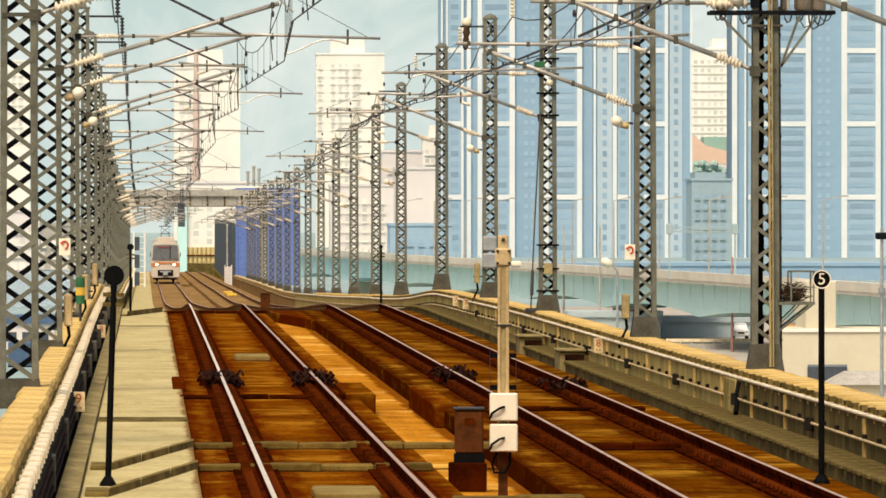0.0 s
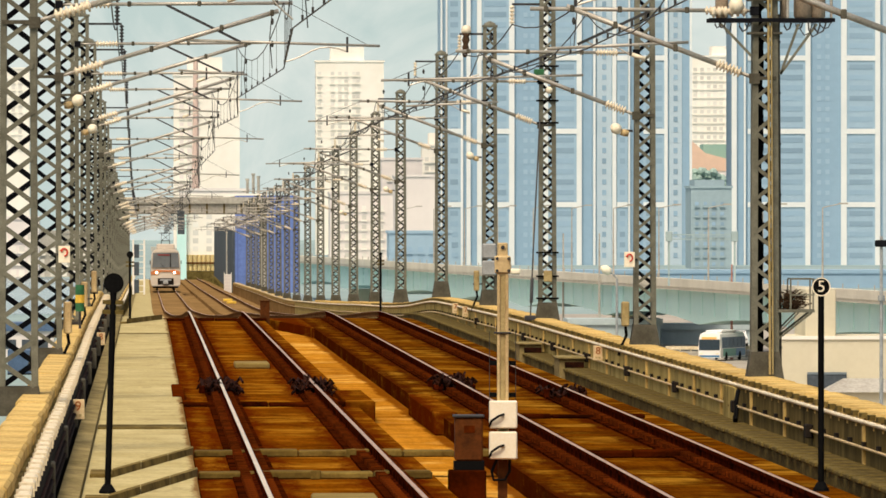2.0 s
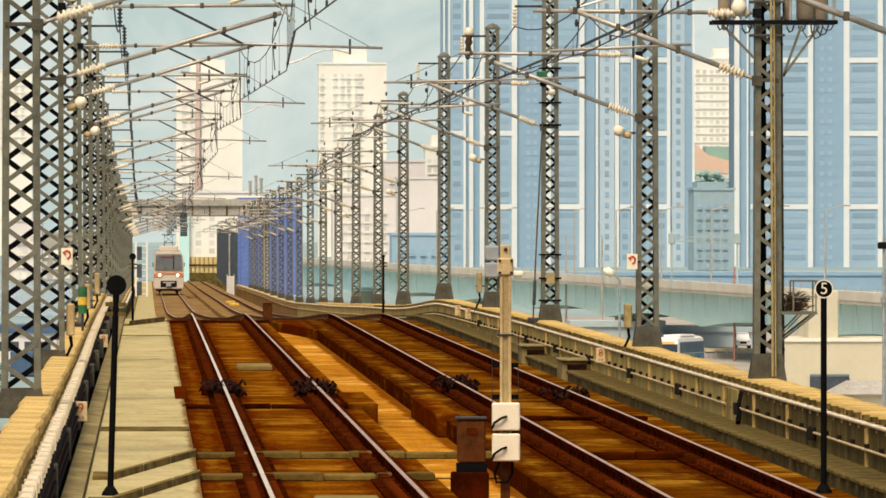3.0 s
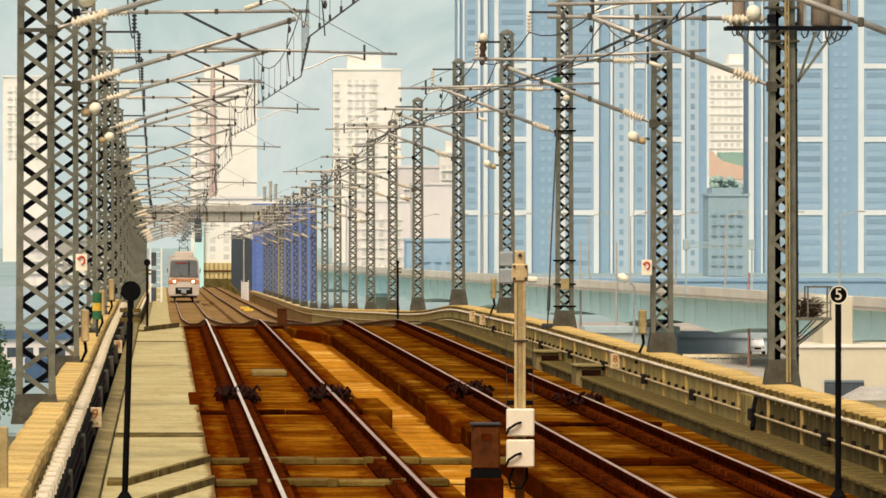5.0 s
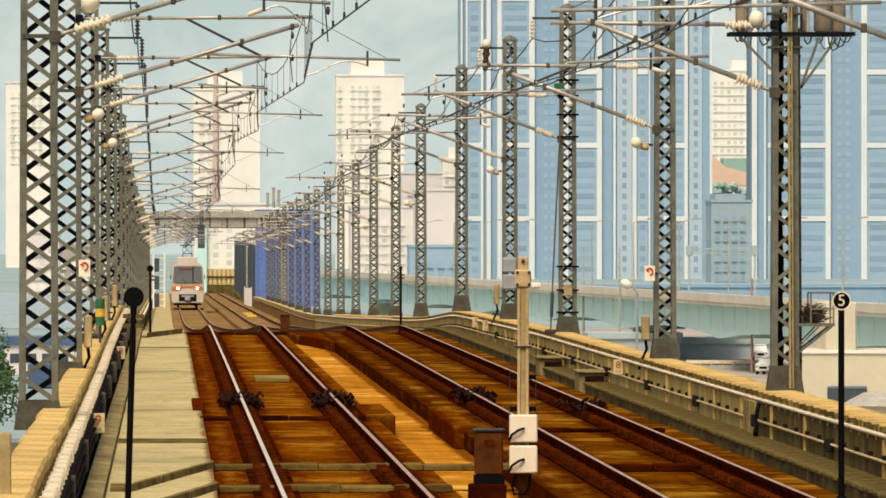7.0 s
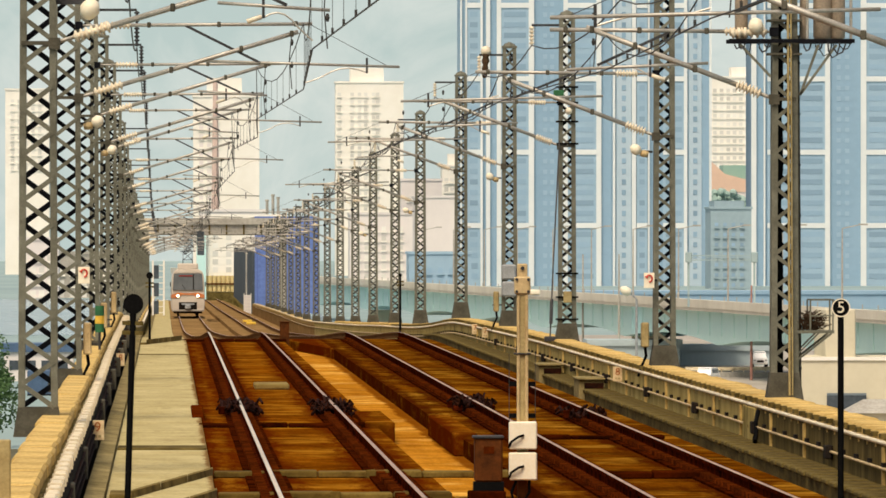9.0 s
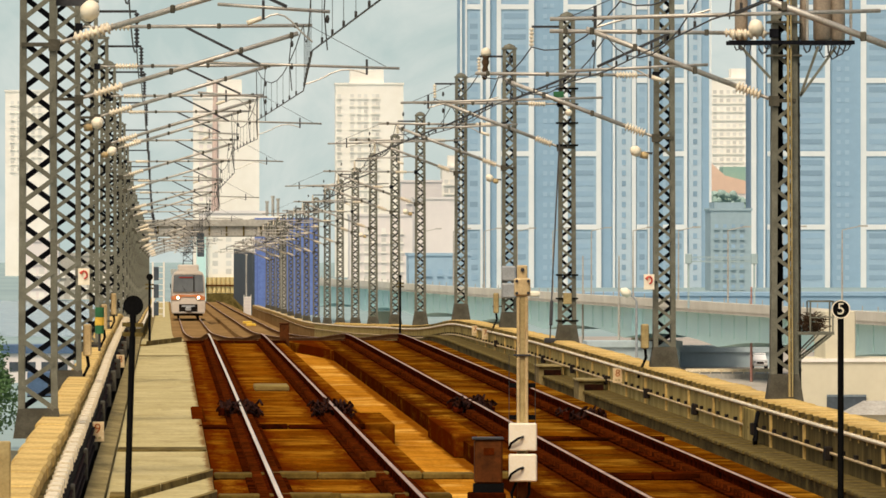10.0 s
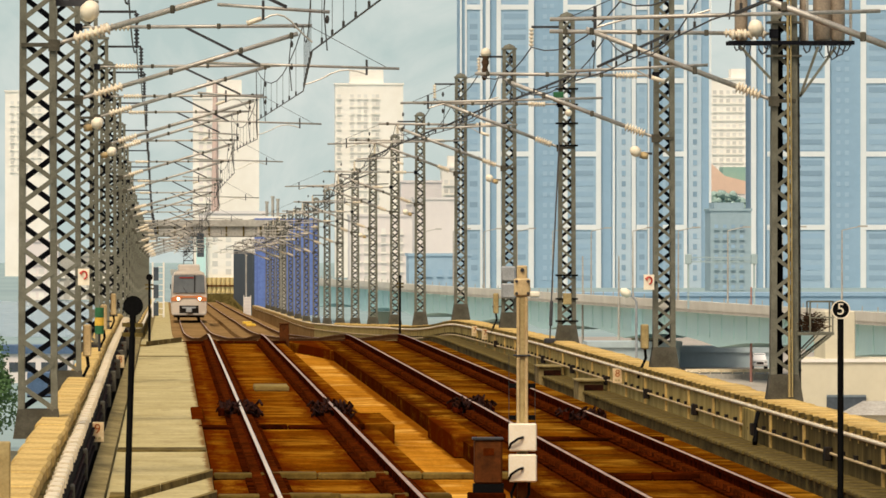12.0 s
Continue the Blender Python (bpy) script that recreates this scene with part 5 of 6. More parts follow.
# covered cable ducts that cross the tracks
def duct(d, x0, x1, bend, label, mat="duct", top=-0.125, rise=0.0):
    """A low duct of short covers across the slab; bend: metres it slants back over the walkway."""
    t = thing("cable_duct", label, "cable duct")
    n = max(2, int((x1 - x0) / 0.62))
    for k in range(n):
        a, b = x0 + (x1 - x0) * k / n, x0 + (x1 - x0) * (k + 1) / n
        part("cover", Solid().bevel_box(a + 0.006, b - 0.006, d - 0.3, d + 0.3, -0.2, top + 0.012 * (k % 2), 0.015), mat, t)
    if bend:
        for k in range(3):
            u, v = k / 3, (k + 1) / 3
            xa, xb = x0 - 0.95 * u, x0 - 0.95 * v
            da, db = d - bend * u, d - bend * v
            part("cover", Solid().add([(xa - 0.006, da - 0.8, -0.2), (xb, db - 0.8, -0.2), (xb, db + 0.8, -0.2), (xa - 0.006, da + 0.8, -0.2),
                 (xa - 0.006, da - 0.6, -0.075 + rise), (xb, db - 0.6, -0.075 + rise), (xb, db + 0.6, -0.09 + rise), (xa - 0.006, da + 0.6, -0.09 + rise)],
                 [(0, 1, 2, 3), (7, 6, 5, 4), (4, 5, 1, 0), (5, 6, 2, 1), (6, 7, 3, 2), (7, 4, 0, 3)]), "duct_pale", t)
        part("cover", Solid().bevel_box(x0 - 1.2, x0 - 0.95, d - bend - 0.8, d - bend + 0.8, -0.2, -0.105, 0.01), "duct_pale", t)
    if mat == "duct":
      part("bolt_box", Solid().bevel_box((x0 + x1) / 2 - 0.06, (x0 + x1) / 2 + 0.06, d - 0.4, d - 0.33, -0.2, -0.1, 0.01), "duct", t)


duct(103.0, 0.58, 4.4, 9.0, "olive concrete cable duct crossing the track and walkway")
duct(94.5, 0.58, 3.2, 9.0, "olive concrete cable duct crossing the track and walkway")
duct(84.0, 3.04, 4.36, 0, "olive concrete cable duct between the tracks")
duct(129.5, 0.5, 3.25, 0, "stained concrete duct across the track slab", "plinth", -0.14)
duct(122.0, 4.5, 7.2, 0, "stained concrete duct across the track slab", "plinth", -0.15)
duct(102.5, 5.2, 6.6, 0, "rusty duct across the track slab", "plinth", -0.12)
duct(231.0, 0.45, 3.3, 9.0, "far stained concrete duct across the track slab", "plinth", -0.13, 0.06)

# heaps of dark cable and clamps at the rail joints
def joint(x, d, cables):
    rnd = random.Random(int(d * 10 + x * 7))
    t = thing("rail_joint", "dark greasy cables and clamps round a rail joint", "rail joint", *on(x, d, -0.17), group="rail joints")
    for k in range(cables):
        s = rnd.choice((-1, 1))
        a = Vector((s * rnd.uniform(0.04, 0.33) * rnd.uniform(0.6, 1), rnd.uniform(-2.8, 2.8), rnd.uniform(0.0, 0.12)))
        b = a + Vector((rnd.uniform(-0.08, 0.08), rnd.uniform(-0.5, 0.5), rnd.uniform(0.02, 0.11)))
        c = b + Vector((rnd.uniform(-0.1, 0.1), rnd.uniform(-0.5, 0.5), -0.07))
        part("cable", Solid().run([a, b, c], rnd.uniform(0.014, 0.028), 5), "grease", t)
    for k in range(14):
        s = rnd.choice((-1, 1))
        a = (s * rnd.uniform(0.08, 0.32), rnd.uniform(-2.2, 2.2))
        part("clamp", Solid().bevel_box(a[0] - 0.05, a[0] + 0.05, a[1] - 0.15, a[1] + 0.15, 0, rnd.uniform(0.06, 0.13), 0.012), "rail_side", t)
    part("fishplate", Solid().bevel_box(-0.035, -0.012, -0.6, 0.6, 0.03, 0.11, 0.006), "under", t)
    part("fishplate", Solid().bevel_box(0.012, 0.035, -0.6, 0.6, 0.03, 0.11, 0.006), "under", t)


for cx in TRACKS:
    for s in (-1, 1):
        joint(cx + s * GAUGE, 139.0 if cx < 3 else (142.0 if s < 0 else 134.0), 150 if cx < 3 or s < 0 else 40)

for d, x, wd, ln, h in ((162.0, 2.02, 0.66, 2.6, 0.10), (85.5, 2.02, 0.66, 2.2, 0.10)):
    t = thing("track_plate", "pale concrete block between the rails", "concrete block", *on(x, d, -0.2))
    part("block", Solid().bevel_box(-wd / 2, wd / 2, -ln / 2, ln / 2, 0, h, 0.02), "plate", t)
for d in (598.0, 572.0):
    t = thing("track_balise", "yellow marker block between the far rails", "track marker", *on(TRACKS[1] + 0.1, d, -0.2))
    part("block", Solid().bevel_box(-0.32, 0.32, -1.2, 1.2, 0, 0.16, 0.03), "yellow", t)

# slab steps beside the rails
for x0, x1, d0, d1 in ((0.42, 0.62, 134.0, 142.0), (3.05, 3.5, 129.0, 137.0), (4.16, 4.5, 122.0, 134.0)):
    t = thing("slab_step", "dark stained concrete step of the track slab", "concrete step")
    part("block", Solid().bevel_box(x0, x1, d0, d1, -0.45, -0.11, 0.02), "slab", t)

# number plates on the parapets
def number_sign(x, d, z, text, w=0.17, h=0.26, small=True):
    t = thing("distance_sign", "small yellowed plate with an orange numeral on the parapet", "sign", *on(x, d, z), group="distance signs")
    part("plate", Solid().bevel_box(-w / 2, w / 2, -0.012, 0.012, -h / 2, h / 2, 0.004), "sign_plate", t)
    writing(text, 0.18, "sign_orange", t, 0, -0.016, h * 0.14, "orange numeral")
    if small:
        part("text_bar", Solid().box(-0.045, -0.01, -0.016, -0.011, -0.095, -0.065), "yellow_box", t)
        part("text_bar", Solid().box(0.01, 0.045, -0.016, -0.011, -0.095, -0.065), "yellow_box", t)


number_sign(-0.89, 111.0, 0.19, "9")
number_sign(-0.92, 172.0, 0.2, "8", small=False)
number_sign(8.0, 149.5, 0.28, "8")
number_sign(8.02, 219.0, 0.28, "7")
number_sign(8.02, 212.0, 0.28, "7")

# boxes over the cable trough
for d in (171.0, 154.5):
    t = thing("trough_box", "grey concrete box standing over the cable trough", "concrete box", *on(7.71, d, -0.4))
    part("body", Solid().bevel_box(-0.2, 0.26, -0.9, 0.9, 0, 0.5, 0.02), "kerb", t)
    # a dark plate puts the opening's shade on the closed front
    part("mouth", Solid().box(-0.1, 0.25, -0.925, -0.905, 0.27, 0.45), "grease", t, "dark plate standing for the opening's shade")
    part("cap", Solid().bevel_box(-0.23, 0.28, -0.96, 0.94, 0.5, 0.54, 0.012), "kerb", t)
# trough lids, each a slab
for k in range(150):
    d = 72 + 1.18 * k
    ob = part("trough_lid", bpy.data.meshes.get("trough_lid") or Solid().bevel_box(7.58, 8.07, 0.02, 0.93, 0, 0.06, 0.014).mesh("trough_lid", "trough"), None, viaduct)
    ob.matrix_basis = pose(drift(d) + random.uniform(-0.008, 0.008), d, fall(d) - 0.118 + random.uniform(-0.004, 0.004))
# wall panel ribs, clamps and cable boxes on the parapet
rib_me = Solid().box(8.05, 8.085, -0.09, 0.09, -0.11, 0.37).mesh("wall_rib", "coping")
for k in range(25):
    d = 77.1 + 5.9 * k
    ob = part("wall_rib", rib_me, None, viaduct)
    ob.matrix_basis = pose(drift(d), d, fall(d) + glide(d, RIGHT_DIP))
for k in range(9):
    d = 102.3 + 12.9 * k
    t = thing("cable_clamp", "dark cable clamp box on the parapet wall", "clamp", *on(8.0, d, 0.12), group="cable clamps")
    part("box", Solid().bevel_box(-0.015, 0.07, -0.18, 0.18, -0.08, 0.085, 0.012), "under", t)
    part("bolt", Solid().tube((-0.055, 0, 0.02), (-0.05, 0, 0.02), 0.02, 6), "clip", t)
t = thing("cable_clamp", "dark cable loop hanging on the parapet wall", "clamp", *on(8.0, 114.0, 0.12))
part("loop", Solid().run([(0, 0, 0.25), (-0.06, -0.4, 0.1), (-0.08, -0.5, -0.1), (-0.03, 0.2, -0.2), (0.02, 0.6, 0.0)], 0.03), "black", t)
part("white_pipe", Solid().run([(0, 0.2, -0.2), (-0.12, -0.3, -0.24), (-0.36, -1.2, -0.25), (-0.36, -1.3, -0.5)], 0.014), "pipe", t)
for k in range(12):
    d = 84 + 14.0 * k
    t = thing("pipe_bracket", "dark bracket box below the white pipe", "bracket", *on(-1.0, d, 0.1), group="pipe brackets")
    part("plate", Solid().bevel_box(-0.12, 0.1, -0.3, 0.3, -0.18, 0.2, 0.015), "mast_plinth", t)
    for z in (-0.1, 0.02, 0.12):
        part("bolt", Solid().tube((0.0, -0.32, z), (0.0, -0.3, z), 0.025, 6), "clip", t)
wj = thing("walkway_joint", "brown cover strip over a walkway expansion joint", "joint cover")
part("strip", Solid().bevel_box(-0.65, 0.55, 114.0, 115.6, -0.16, -0.125, 0.008), "trough", wj)
for d in (203.0,):
    wj = thing("walkway_joint", "dark cover strip over a walkway joint", "joint cover")
    part("strip", Solid().bevel_box(-0.65, 0.55, d, d + 0.7, -0.16, -0.138, 0.006), "trough", wj)


# blue-roofed yard below the viaduct, seen between the masts
yard = thing("yard_building", "low pale building with a dark blue roof band", "building", -13.0, 900, -13)
part("wall", Solid().box(-4.2, 3.2, 0, 9, 0, 3.1), "flat_cream", yard)
part("roof", Solid().box(-4.5, 3.4, -0.3, 9.3, 3.1, 4.0), "yard_blue", yard, "dark blue roof band")
for k in range(4):
    part("window", Solid().box(-3.6 + 1.7 * k, -2.5 + 1.7 * k, -0.06, 0.02, 1.2, 2.2), "shed_side", yard)
box = thing("freight_container", "blue freight container on the yard ground", "container", -12.0, 820, -13)
part("shell", Solid().bevel_box(-1.4, 1.5, 0, 6, 0.12, 2.4, 0.05), "yard_blue", box)
for k in range(8):
    part("rib", Solid().box(-1.3 + 0.36 * k, -1.18 + 0.36 * k, -0.05, 0.0, 0.25, 2.3), "yard_blue", box)
part("sill", Solid().box(-1.4, 1.5, 0.05, 5.9, 0, 0.12), "under", box)


# ---- things on the masts ----
def floodlight(x, d, z, e):
    t = thing("floodlight", "white round floodlight on a mast bracket", "floodlight", *on(x, d, z), group="floodlights on the masts")
    part("bracket", Solid().bar((-e * 0.02, 0, -0.02), (e * 0.3, 0, 0.0), 0.04), "strut", t)
    part("head", Solid().lathe((e * 0.27, -0.05, 0.02), [(0.04, -0.1), (0.085, -0.05), (0.095, 0.02), (0.05, 0.09)], 12, (e * 0.7, -0.5, 0.45)), "white", t, "white lamp head", True)
    part("body", Solid().lathe((e * 0.12, 0, -0.05), [(0.05, -0.07), (0.065, 0.0), (0.05, 0.07)], 10, (e, 0, 0.2)), "cream", t, "", True)


def mast_box(x, d, z, h, mat, label, w=0.13):
    t = thing("mast_box", label, "equipment box", *on(x, d, z))
    part("body", Solid().bevel_box(-w / 2, w / 2, -0.14, 0.14, 0, h, 0.02), mat, t)
    part("bracket", Solid().box(-w / 2 - 0.02, w / 2 + 0.1, 0.02, 0.06, h * 0.3, h * 0.36), "strut", t)
    part("cable", Solid().run([(0, -0.05, 0), (0.02, -0.05, -0.15), (-0.06, -0.1, -0.32), (-0.12, -0.1, -0.5)], 0.026, 6), "black", t, "black cable")


def hook_sign(x, d, z):
    t = thing("warning_sign", "white plate with a red hooked arrow on a mast", "sign", *on(x, d, z))
    part("bracket", Solid().bar((0, 0.02, 0), (0.16 if x > 0 else -0.16, 0.25, 0), 0.03), "strut", t)
    part("plate", Solid().bevel_box(-0.09, 0.09, -0.015, 0.0, -0.13, 0.13, 0.004), "white", t)
    pts = [(0.05 * math.cos(a) - 0.0, -0.022, 0.03 + 0.06 * math.sin(a)) for a in [radians(150 - 30 * i) for i in range(9)]]
    part("arrow", Solid().run(pts, 0.016, 6).lathe((pts[0][0], -0.022, pts[0][2]), [(0.035, -0.02), (0.001, 0.03)], 6, (-1, 0, 0.2)), "red", t, "red hooked arrow")


floodlight(RX - 0.22, 144, 4.18, -1)
floodlight(RX - 0.22, 209, 4.15, -1)
floodlight(RX - 0.22, 281, 4.15, -1)
floodlight(RX - 0.22, 343, 4.15, -1)
t = thing("mast_lamp", "white box lamp on a bracket beside the mast", "lamp", *on(RX + 0.2, 209, 1.22))
part("arm", Solid().bar((0, 0, 0), (0.34, 0, 0.06), 0.035), "strut", t)
part("head", Solid().bevel_box(0.3, 0.56, -0.12, 0.12, 0.02, 0.15, 0.03), "white", t, "white lamp housing")
part("lens", Solid().box(0.33, 0.53, -0.1, 0.1, -0.005, 0.019), "grey_box", t)
floodlight(LX + 0.22, 132, 4.5, 1)
floodlight(LX + 0.22, 167, 4.4, 1)
t = thing("floodlight", "white globe lamp on a dark bracket beside the mast", "floodlight", *on(LX + 0.2, 103, 5.6), group="floodlights on the masts")
part("bracket", Solid().box(0, 0.46, -0.04, 0.04, -0.04, 0.04), "strut", t)
part("globe", Solid().lathe((0.43, -0.05, -0.1), [(0.03, -0.13), (0.09, -0.1), (0.125, 0.0), (0.09, 0.1), (0.03, 0.13)], 14, (0.3, -0.6, 0.6)), "white", t, "white lamp globe", True)
t = thing("hanging_insulator", "dark bundled insulator with a white cap on a mast bracket", "insulator", *on(RX - 0.62, 208.9, 6.6))
part("body", Solid().lathe((0, 0, 0), [(0.03, 0), (0.07, 0.06), (0.05, 0.14), (0.085, 0.24), (0.06, 0.33), (0.1, 0.43), (0.07, 0.52), (0.11, 0.6)], 10, (0.06, 0, 1)), "nest", t, "dark grimy sheds", True)
part("cap", Solid().lathe((0.035, 0, 0.6), [(0.11, 0), (0.13, 0.06), (0.1, 0.16), (0.03, 0.2)], 12), "porcelain", t, "white porcelain cap", True)
mast_box(RX - 0.33, 144, 0.83, 0.42, "yellow_box", "ochre equipment box on the mast")
mast_box(RX - 0.33, 209, 0.83, 0.5, "yellow_box", "ochre equipment box on the mast")
mast_box(LX + 0.33, 132, 0.88, 0.5, "cream", "pale equipment box on the mast")
mast_box(LX + 0.33, 167, 0.9, 0.5, "cream", "pale equipment box on the mast")
mast_box(LX + 0.33, 198, 0.9, 0.5, "cream", "pale equipment box on the mast")
hook_sign(RX - 0.28, 143.6, 1.97)
hook_sign(LX + 0.28, 131.6, 2.12)
t = thing("band_marker", "green and yellow banded marker post on the parapet coping", "marker", *on(LX + 0.3, 160, 0.9))
part("green_band", Solid().tube((0, 0, 0), (0, 0, 0.5), 0.085, 12), "green", t)
part("post", Solid().tube((0, 0, -0.36), (0, 0, 0.0), 0.025, 8), "strut", t)
part("yellow_band", Solid().tube((0, 0, 0.16), (0, 0, 0.31), 0.089, 12), "yellow", t, "yellow band")
# loudspeakers on the fourth mast of the far parapet
for z in (1.2, 1.62):
    t = thing("loudspeaker", "grey horn loudspeaker box on a mast", "loudspeaker", *on(RX - 0.02, 208.68, z))
    part("body", Solid().bevel_box(-0.19, 0.17, -0.12, 0.12, 0, 0.38, 0.04), "grey_box", t)
    part("back", Solid().box(0.17, 0.21, -0.08, 0.08, 0.1, 0.28), "strut", t)
t = thing("yellow_plate", "small yellow plate on the mast", "plate", *on(RX + 0.0, 178.76, 1.42))
part("plate", Solid().bevel_box(-0.09, 0.09, -0.02, 0, -0.12, 0.12, 0.01), "yellow_box", t)
t = thing("mast_bands", "dark steel bands with a green tag round a mast", "mast fitting", *on(RX, 179, 4.9))
for z in (-3.97, -3.5, -3.0, -0.25, 0.22, 0.62, 0.95):
    part("band", Solid().box(-0.23, 0.23, -0.23, -0.18, z, z + 0.035).box(-0.23, 0.23, 0.18, 0.23, z, z + 0.035).box(-0.23, -0.18, -0.18, 0.18, z, z + 0.035).box(0.18, 0.23, -0.18, 0.18, z, z + 0.035), "black", t)
part("green_tag", Solid().bevel_box(-0.3, -0.08, -0.31, -0.28, 0.68, 0.9, 0.01), "green", t, "dark green tag")
part("guard", Solid().lathe((0.02, -0.34, 0.45), [(0.02, -0.07), (0.07, -0.03), (0.075, 0.035), (0.025, 0.08)], 10), "porcelain", t, "cream guard", True)
# guy wire with its anchor
t = thing("guy_wire", "dark guy wire from a mast to the parapet", "guy wire", *on(RX - 0.45, 177.0, 0.53))
part("wire", Solid().run([(0, 0, 0.05), (0.08, 0.5, 1.4), (0.28, 1.8, 4.2)], 0.016, 6), "wire", t)
part("turnbuckle", Solid().tube((0.02, 0.05, 0.35), (0.045, 0.2, 0.85), 0.035, 8), "strut", t)
part("anchor", Solid().bevel_box(-0.12, 0.12, -0.12, 0.12, -0.03, 0.08, 0.02), "strut", t)

# first mast of the far parapet: top platform with switchgear, ladder, bird platform with a nest
t = thing("mast_platform", "dark steel platform with switchgear on a mast", "platform", *on(RX, 116, 5.42))
part("beam", Solid().box(-0.78, 0.95, -0.3, -0.22, -0.035, 0.02), "mast_dark", t)
part("beam", Solid().box(-0.78, 0.95, 0.22, 0.3, -0.035, 0.02), "mast_dark", t)
for a, b in ((-0.62, -0.2), (0.7, 0.2), (0.45, 0.2)):
    part("brace", Solid().bar((a, -0.26, -0.06), (b, -0.26, -0.75 if a > 0 else -0.5), 0.035), "mast", t)
loops = random.Random(31)
for x in (-0.66, -0.6, -0.52, -0.3, -0.24, 0.3, 0.46, 0.55, 0.66, 0.74, 0.82):
    w, h, y = loops.uniform(0.04, 0.09), loops.uniform(0.1, 0.24), loops.uniform(-0.3, -0.2)
    part("cable_loop", Solid().run([(x - w, y, -0.03), (x - w * 0.9, y, -h * 0.6), (x - w * 0.3, y - 0.02, -h), (x + w * 0.5, y, -h * 0.85), (x + w, y, -h * 0.3), (x + w * 0.9, y, -0.03)], loops.uniform(0.008, 0.014), 5), "strut", t)
for x, r, h in ((-0.59, 0.09, 0.9), (0.27, 0.06, 0.75), (0.53, 0.13, 1.0), (0.74, 0.1, 1.0)):
    can = part("switchgear_can", Solid().lathe((x, 0, 0.02), [(r * 0.8, 0), (r, 0.03), (r, h * 0.6), (r * 0.9, h * 0.63), (r * 0.9, h), (r * 0.5, h + 0.03)], 14), "can_brown", t, "weathered brown-grey cylinder", True)
    part("terminal", Solid().tube((x, 0, h + 0.04), (x, 0, h + 0.2), 0.025, 6), "strut", can)
part("insulator_ball", Solid().lathe((-0.4, -0.15, 0.2), [(0.02, -0.11), (0.075, -0.085), (0.11, 0.0), (0.075, 0.085), (0.02, 0.11)], 14), "white", t, "white round insulator", True)
for z in (-0.2, 0.26):
    part("collar", Solid().box(-0.23, 0.23, -0.23, -0.18, z, z + 0.03).box(-0.23, 0.23, 0.18, 0.23, z, z + 0.03).box(-0.23, -0.18, -0.18, 0.18, z, z + 0.03).box(0.18, 0.23, -0.18, 0.18, z, z + 0.03), "mast_plinth", t)
part("insulator", insulator((-0.75, -0.1, 0.1), (-0.25, -0.1, 0.12), 0.075, 6), "porcelain", t, "cream ribbed insulator", True)
for x in (0.3, 0.9):
    part("pipe", Solid().tube((x, -0.25, -0.0), (x, -0.25, 0.8), 0.02, 6), "tube", t)
t = thing("mast_cables", "black cable bundle running up inside the lattice mast", "cable bundle", *on(RX, 116, 0.66))
bundle = random.Random(9)
path = [(-0.1 + bundle.uniform(-0.018, 0.018), bundle.uniform(-0.02, 0.02), 0.17 * k) for k in range(38)]
part("cable", Solid().run(path, 0.045, 7), "black", t)
path = [(-0.05 + bundle.uniform(-0.02, 0.02), 0.04 + bundle.uniform(-0.02, 0.02), 0.23 * k) for k in range(28)]
part("cable", Solid().run(path, 0.032, 7), "black", t)
part("cable", Solid().run([(0.13 + bundle.uniform(-0.012, 0.012), 0.0, 0.3 * k) for k in range(21)], 0.022, 7), "under", t)
t = thing("mast_duct", "dark grey cable duct strapped to a mast leg", "cable duct", *on(RX, 116, 0.5))
part("duct", Solid().bar((0.222, 0.1, 0), (0.192, 0.1, 5.0), 0.05), "mast_plinth", t)
for k in range(7):
    part("strap", Solid().box(0.14, 0.25 - 0.004 * k, 0.06, 0.14, 0.4 + 0.7 * k, 0.43 + 0.7 * k), "strut", t)
t = thing("mast_pipe", "pale yellow conduit strapped to the mast", "conduit", *on(RX, 115.75, 0.55))
part("conduit", Solid().tube((0.06, 0, 0), (0.03, 0, 6.0), 0.018, 6).tube((0.1, 0, 0), (0.07, 0, 6.0), 0.012, 6), "yellow_box", t)
t = thing("bird_platform", "grey steel bracket platform with railing on a mast", "platform", *on(RX + 0.17, 116, 1.42))
part("floor", Solid().box(0, 0.5, -0.3, 0.3, -0.02, 0.02), "mast", t)
for x in (0.17, 0.48):
    for y in (-0.28, 0.28):
        part("post", Solid().bar((x, y, 0), (x, y, 0.44), 0.022), "mast", t)
for y in (-0.28, 0.28):
    part("rail", Solid().bar((0.17, y, 0.44), (0.5, y, 0.44), 0.022), "mast", t)
    part("rail", Solid().bar((0.17, y, 0.22), (0.5, y, 0.22), 0.016), "mast", t)
    part("brace", Solid().bar((0.46, y, -0.02), (0.0, y, -0.38), 0.028), "mast", t)
    part("brace", Solid().bar((0.28, y, -0.02), (0.0, y, -0.3), 0.02), "mast", t)
nest = thing("bird_nest", "untidy brown twig nest on the bracket platform", "nest", *on(RX + 0.38, 116, 1.44))
rnd = random.Random(5)
twigs = Solid()
for k in range(460):
    a = rnd.uniform(0, 6.28)
    r = rnd.uniform(0.02, 0.19)
    z = rnd.uniform(0.0, 0.25) * (1.15 - r * 3)
    p = Vector((r * math.cos(a), r * math.sin(a), z))
    twigs.tube(p, p + Vector((rnd.uniform(-0.12, 0.12), rnd.uniform(-0.12, 0.12), rnd.uniform(-0.01, 0.05))), 0.005, 3)
tagged(part("twigs", twigs, "nest", nest), kind="stuff")

fr = thing("steel_frame", "grey steel bracket frame outside the parapet", "bracket frame", *on(-2.05, 100, -0.4))
